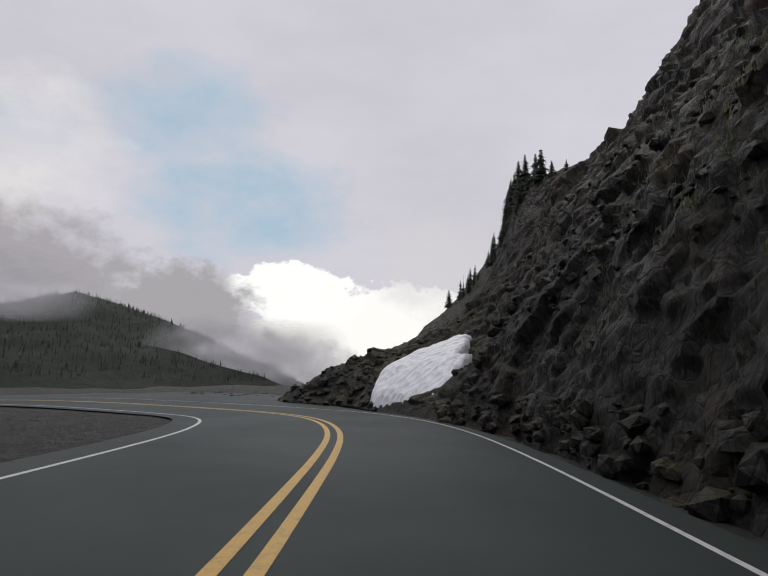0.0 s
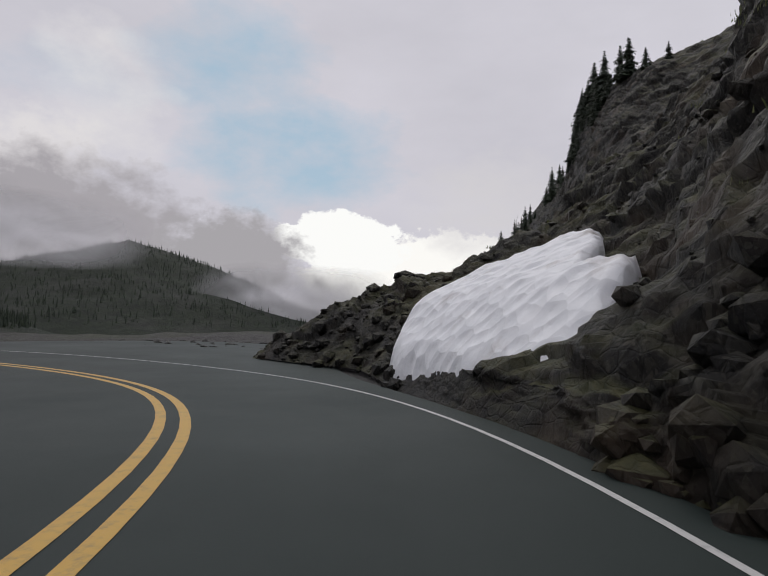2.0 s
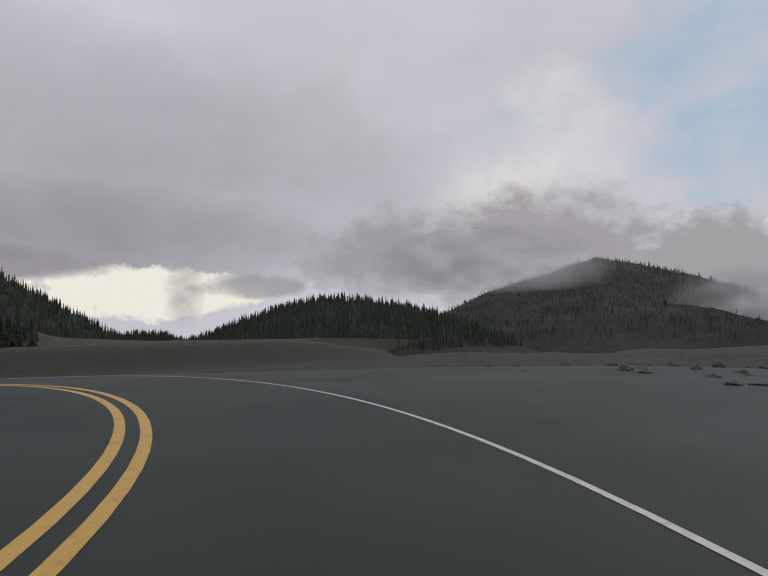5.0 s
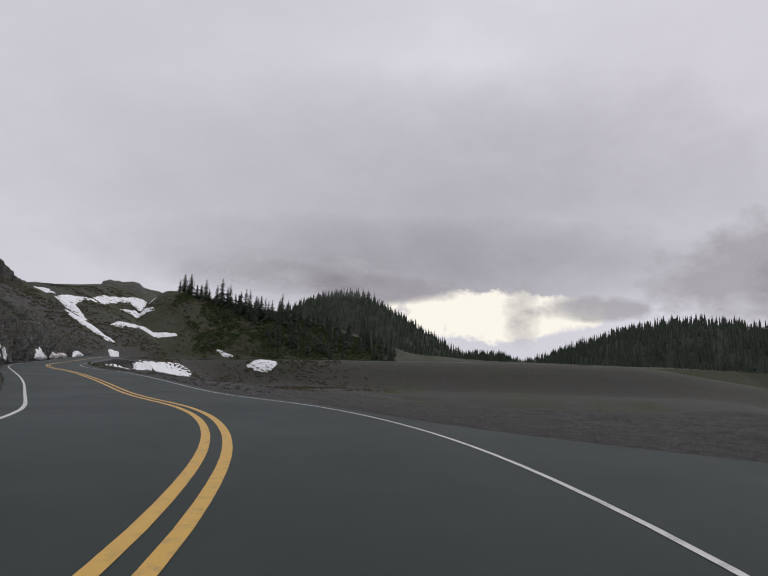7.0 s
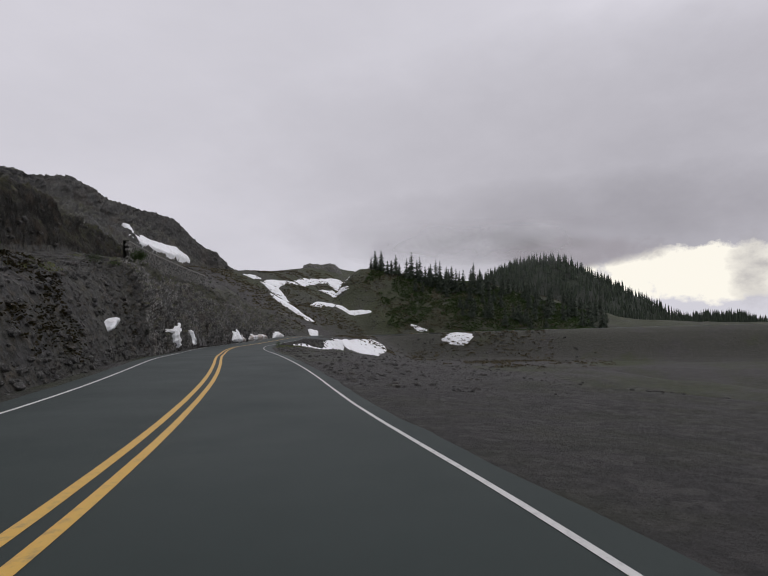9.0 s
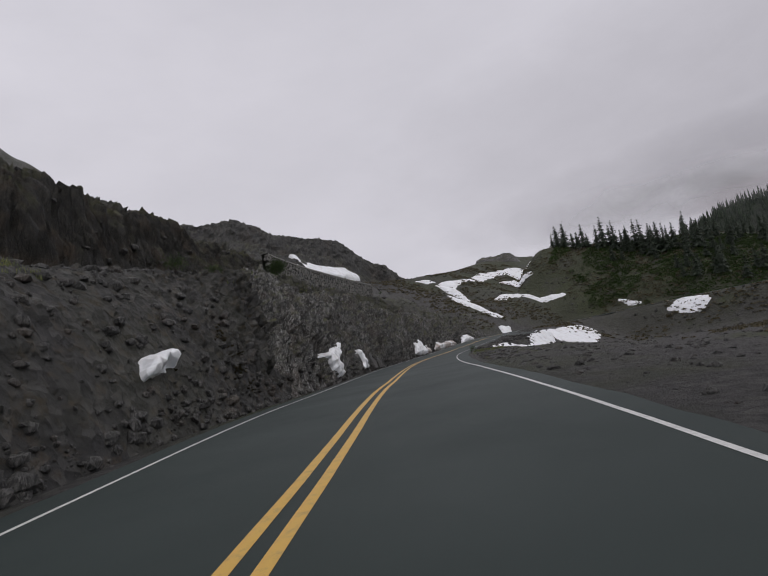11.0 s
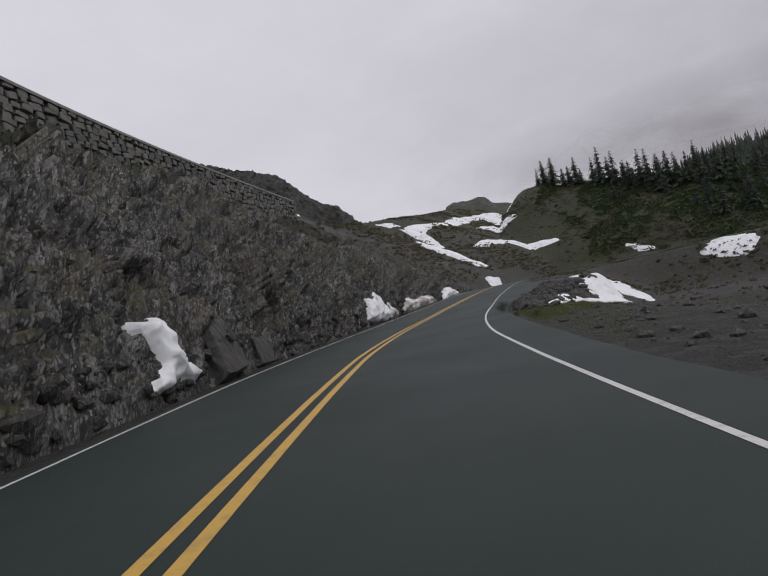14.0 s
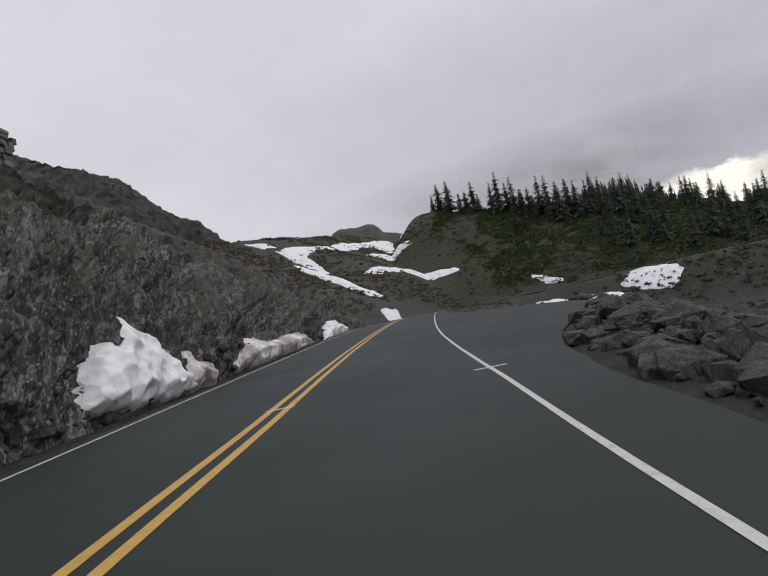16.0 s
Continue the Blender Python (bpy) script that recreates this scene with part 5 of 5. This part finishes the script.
heath("valley_heath", [(a, b, c, 0.6) for a, b, c in zip(hx[ok], hy[ok], hz[ok])], "low olive and brown heath over the valley slope", 4)


# ---- grass tufts ----
def grass(name, spots, label, seed):
    r = random.Random(seed)
    v, f = [], []
    for x, y, z, h in spots:
        for _ in range(16):
            a, l = r.uniform(0, 6.28), h * r.uniform(0.5, 1.1)
            bx, by = x + r.gauss(0, 0.09), y + r.gauss(0, 0.09)
            w, out = 0.008 + 0.005 * r.random(), 0.5 * l * r.random()
            b = len(v)
            v += [(bx - w * math.sin(a), by + w * math.cos(a), z - 0.03), (bx + w * math.sin(a), by - w * math.cos(a), z - 0.03),
                  (bx + 0.5 * out * math.cos(a), by + 0.5 * out * math.sin(a), z + 0.65 * l), (bx + out * math.cos(a), by + out * math.sin(a), z + l)]
            f += [(b, b + 1, b + 2), (b + 1, b + 3, b + 2)]
    return tagged(new(name, mesh_from(name, v, f, GRASS)), label, "grass", kind="stuff")


gr = np.random.default_rng(5)
spots = []
for cx, cy, sx, sy, n in ((-82.0, -7.9, 2.6, 0.9, 1700), (-74.5, -5.0, 2.5, 0.5, 120), (-88, -10.6, 3.5, 0.5, 160), (-66, 0.5, 10, 1.2, 240)):
    for _ in range(n):
        x, y = cx + sx * gr.normal(), cy + sy * gr.normal()
        d = road_gap(np.array([x]), np.array([y]))[0][0]
        if d < -4.3:
            spots.append((x, y, ground_at(x, y), gr.uniform(0.03, 0.08)))
grass("roadside_grass", spots, "fresh green grass tufts on the gravel shoulder", 9)
sg = pick(g_south, t_south, 2.6, 4.6, (0, int(nr * 0.75)), 2600)
keep = waves(sg, 6.0, 55) > 0.12
grass("ledge_grass", [(*p, 0.08 + 0.08 * gr.random()) for p in sg[keep]], "olive grass tufts on the ledges of the rock cut", 10)
st = pick(g_south, t_south, 0.3, 3.9, (0, int(nr * 0.4)), 2600)
keep = waves(st, 4.0, 58) > 0.16
scrub("scree_plants", [(*p, 0.16 + 0.1 * gr.random()) for p in st[keep]], "low ochre and green plants scattered on the scree", 21, HEATH)
se = pick(g_east, t_east, 0.6, 3.5, (0, np.searchsorted(y_east, 60)), 1400)
keep = waves(se, 5.0, 56) > 0.15
grass("cliff_grass", [(*p, 0.06 + 0.06 * gr.random()) for p in se[keep]], "dull grass in the cracks of the tall cliff", 12)


# ---- far mountains, woods and low cloud ----
def mountain(name, label, cx, cy, reach_x, reach_y, high, shape, seed, mat, n=90, base=-30.0):
    a = np.linspace(-1, 1, n)
    A, B = np.meshgrid(a, a, indexing="ij")
    rr = np.hypot(A, B)
    p = np.stack([(cx + A * reach_x).ravel(), (cy + B * reach_y).ravel(), A.ravel() * 0], 1)
    rough = waves(p, 0.55 * reach_x, seed, 6).reshape(A.shape)
    h = shape(rr) * (high - base)
    z = base + h * (1 + 0.28 * rough) + 0.07 * high * rough
    g = np.stack([cx + A * reach_x, cy + B * reach_y, np.where(rr < 0.995, z, base - 30)], -1)
    ob = tagged(new(name, sheet(name, g, mat, True)), label, "mountain", kind="structure")
    return ob, g


def cone(r):
    return np.clip(1 - r, 0, 1) ** 0.92


def dome(r):
    return np.exp(-(r / 0.5) ** 2) - math.exp(-4)


m1, gm1 = mountain("mountain", "dark forested mountain with bare rock ribs and cloud", -352, 612, 300, 300, 92, cone, 201, FOREST)
m2, gm2 = mountain("mountain", "dark green wooded hill beyond the bend", -290, 205, 205, 185, 25, dome, 202, FOREST, 80, -18)
m3, gm3 = mountain("mountain", "wooded hill with snow specks under low cloud", -575, 12, 235, 215, 66, dome, 203, FOREST, 90, -20)
m4, gm4 = mountain("mountain", "low wooded ridge on the skyline", -330, 96, 150, 90, 5, dome, 204, FOREST, 60, -25)
m5, gm5 = mountain("mountain", "misty bare rock hill above the pass", -60, -66, 34, 30, 50, cone, 205, ROCK_FAR, 90, 6)

mesa, _ = mountain("rock_outcrop", "flat-topped dark rock outcrop on the skyline", -254, -79, 17, 12, 30.5, lambda r: np.clip((1 - r) * 2.6, 0, 1) * 0.9, 206, ROCK, 40, 23)


def wood(name, g, count, low, tall, label, seed):
    """A far wood: many small ragged conifers in one object."""
    r = np.random.default_rng(seed)
    flat = g.reshape(-1, 3)
    flat = flat[flat[:, 2] > low]
    cell = np.linalg.norm(g[1, 0] - g[0, 0])
    vs, fs, at = [], [], 0
    for p in flat[r.integers(0, len(flat), count)]:
        x, y = p[0] + cell * (r.random() - 0.5), p[1] + cell * (r.random() - 0.5)
        h = tall * r.uniform(0.5, 1.25)
        z = p[2] - 0.12 * h
        for k in range(4):
            z0, z1 = z + h * k * 0.23, z + h * (0.23 * k + 0.36)
            rad = h * 0.17 * (1 - 0.23 * k) * r.uniform(0.75, 1.25)
            a0 = r.uniform(0, 6.28)
            ring = [(x + rad * r.uniform(0.6, 1.2) * math.cos(a0 + j * 1.2566), y + rad * r.uniform(0.6, 1.2) * math.sin(a0 + j * 1.2566), z0 - 0.05 * h * r.random()) for j in range(5)]
            vs += ring + [(x, y, z1)]
            fs += [(at + j, at + (j + 1) % 5, at + 5) for j in range(5)]
            at += 6
    return tagged(new(name, mesh_from(name, vs, fs, NEEDLES)), label, "forest", kind="stuff")


wood("far_forest", gm2, 4200, -4, 6.0, "dense dark conifers covering the hill", 1)
wood("far_forest", gm1, 5000, -5, 5.0, "dark conifers on the mountain's flanks", 2)
wood("far_forest", gm3, 3000, 0, 8.5, "dark conifers on the cloud-capped hill", 3)
wood("far_forest", gm4, 1600, -6, 7.5, "conifers along the low ridge", 4)


def mist(name, az0, az1, dist, z0, z1, mat, label, eye=(-3.0, 15.0)):
    """A bank of low cloud: a billowing sheet that bends round the valley."""
    az, up_ = np.radians(np.linspace(az0, az1, 40)), np.linspace(0, 1, 24)
    A, U = np.meshgrid(az, up_, indexing="ij")
    p = np.stack([A.ravel() * dist, U.ravel() * (z1 - z0), A.ravel() * 0], 1)
    d = dist * (1 + 0.06 * waves(p, 60, 71).reshape(A.shape))
    g = np.stack([eye[0] - np.sin(A) * d, eye[1] + np.cos(A) * d, z0 + U * (z1 - z0)], -1)
    return tagged(new(name, sheet(name, g, mat, True, True)), label, "cloud", kind="structure")


mist("low_cloud", 27, 56, 500, 34, 104, MIST, "grey cloud drifting across the mountain")
mist("low_cloud", 2, 26, 540, -22, 62, MIST, "pale cloud bank filling the valley")
mist("low_cloud", 80, 112, 430, 44, 84, THIN_MIST, "grey cloud lying on the hilltop")
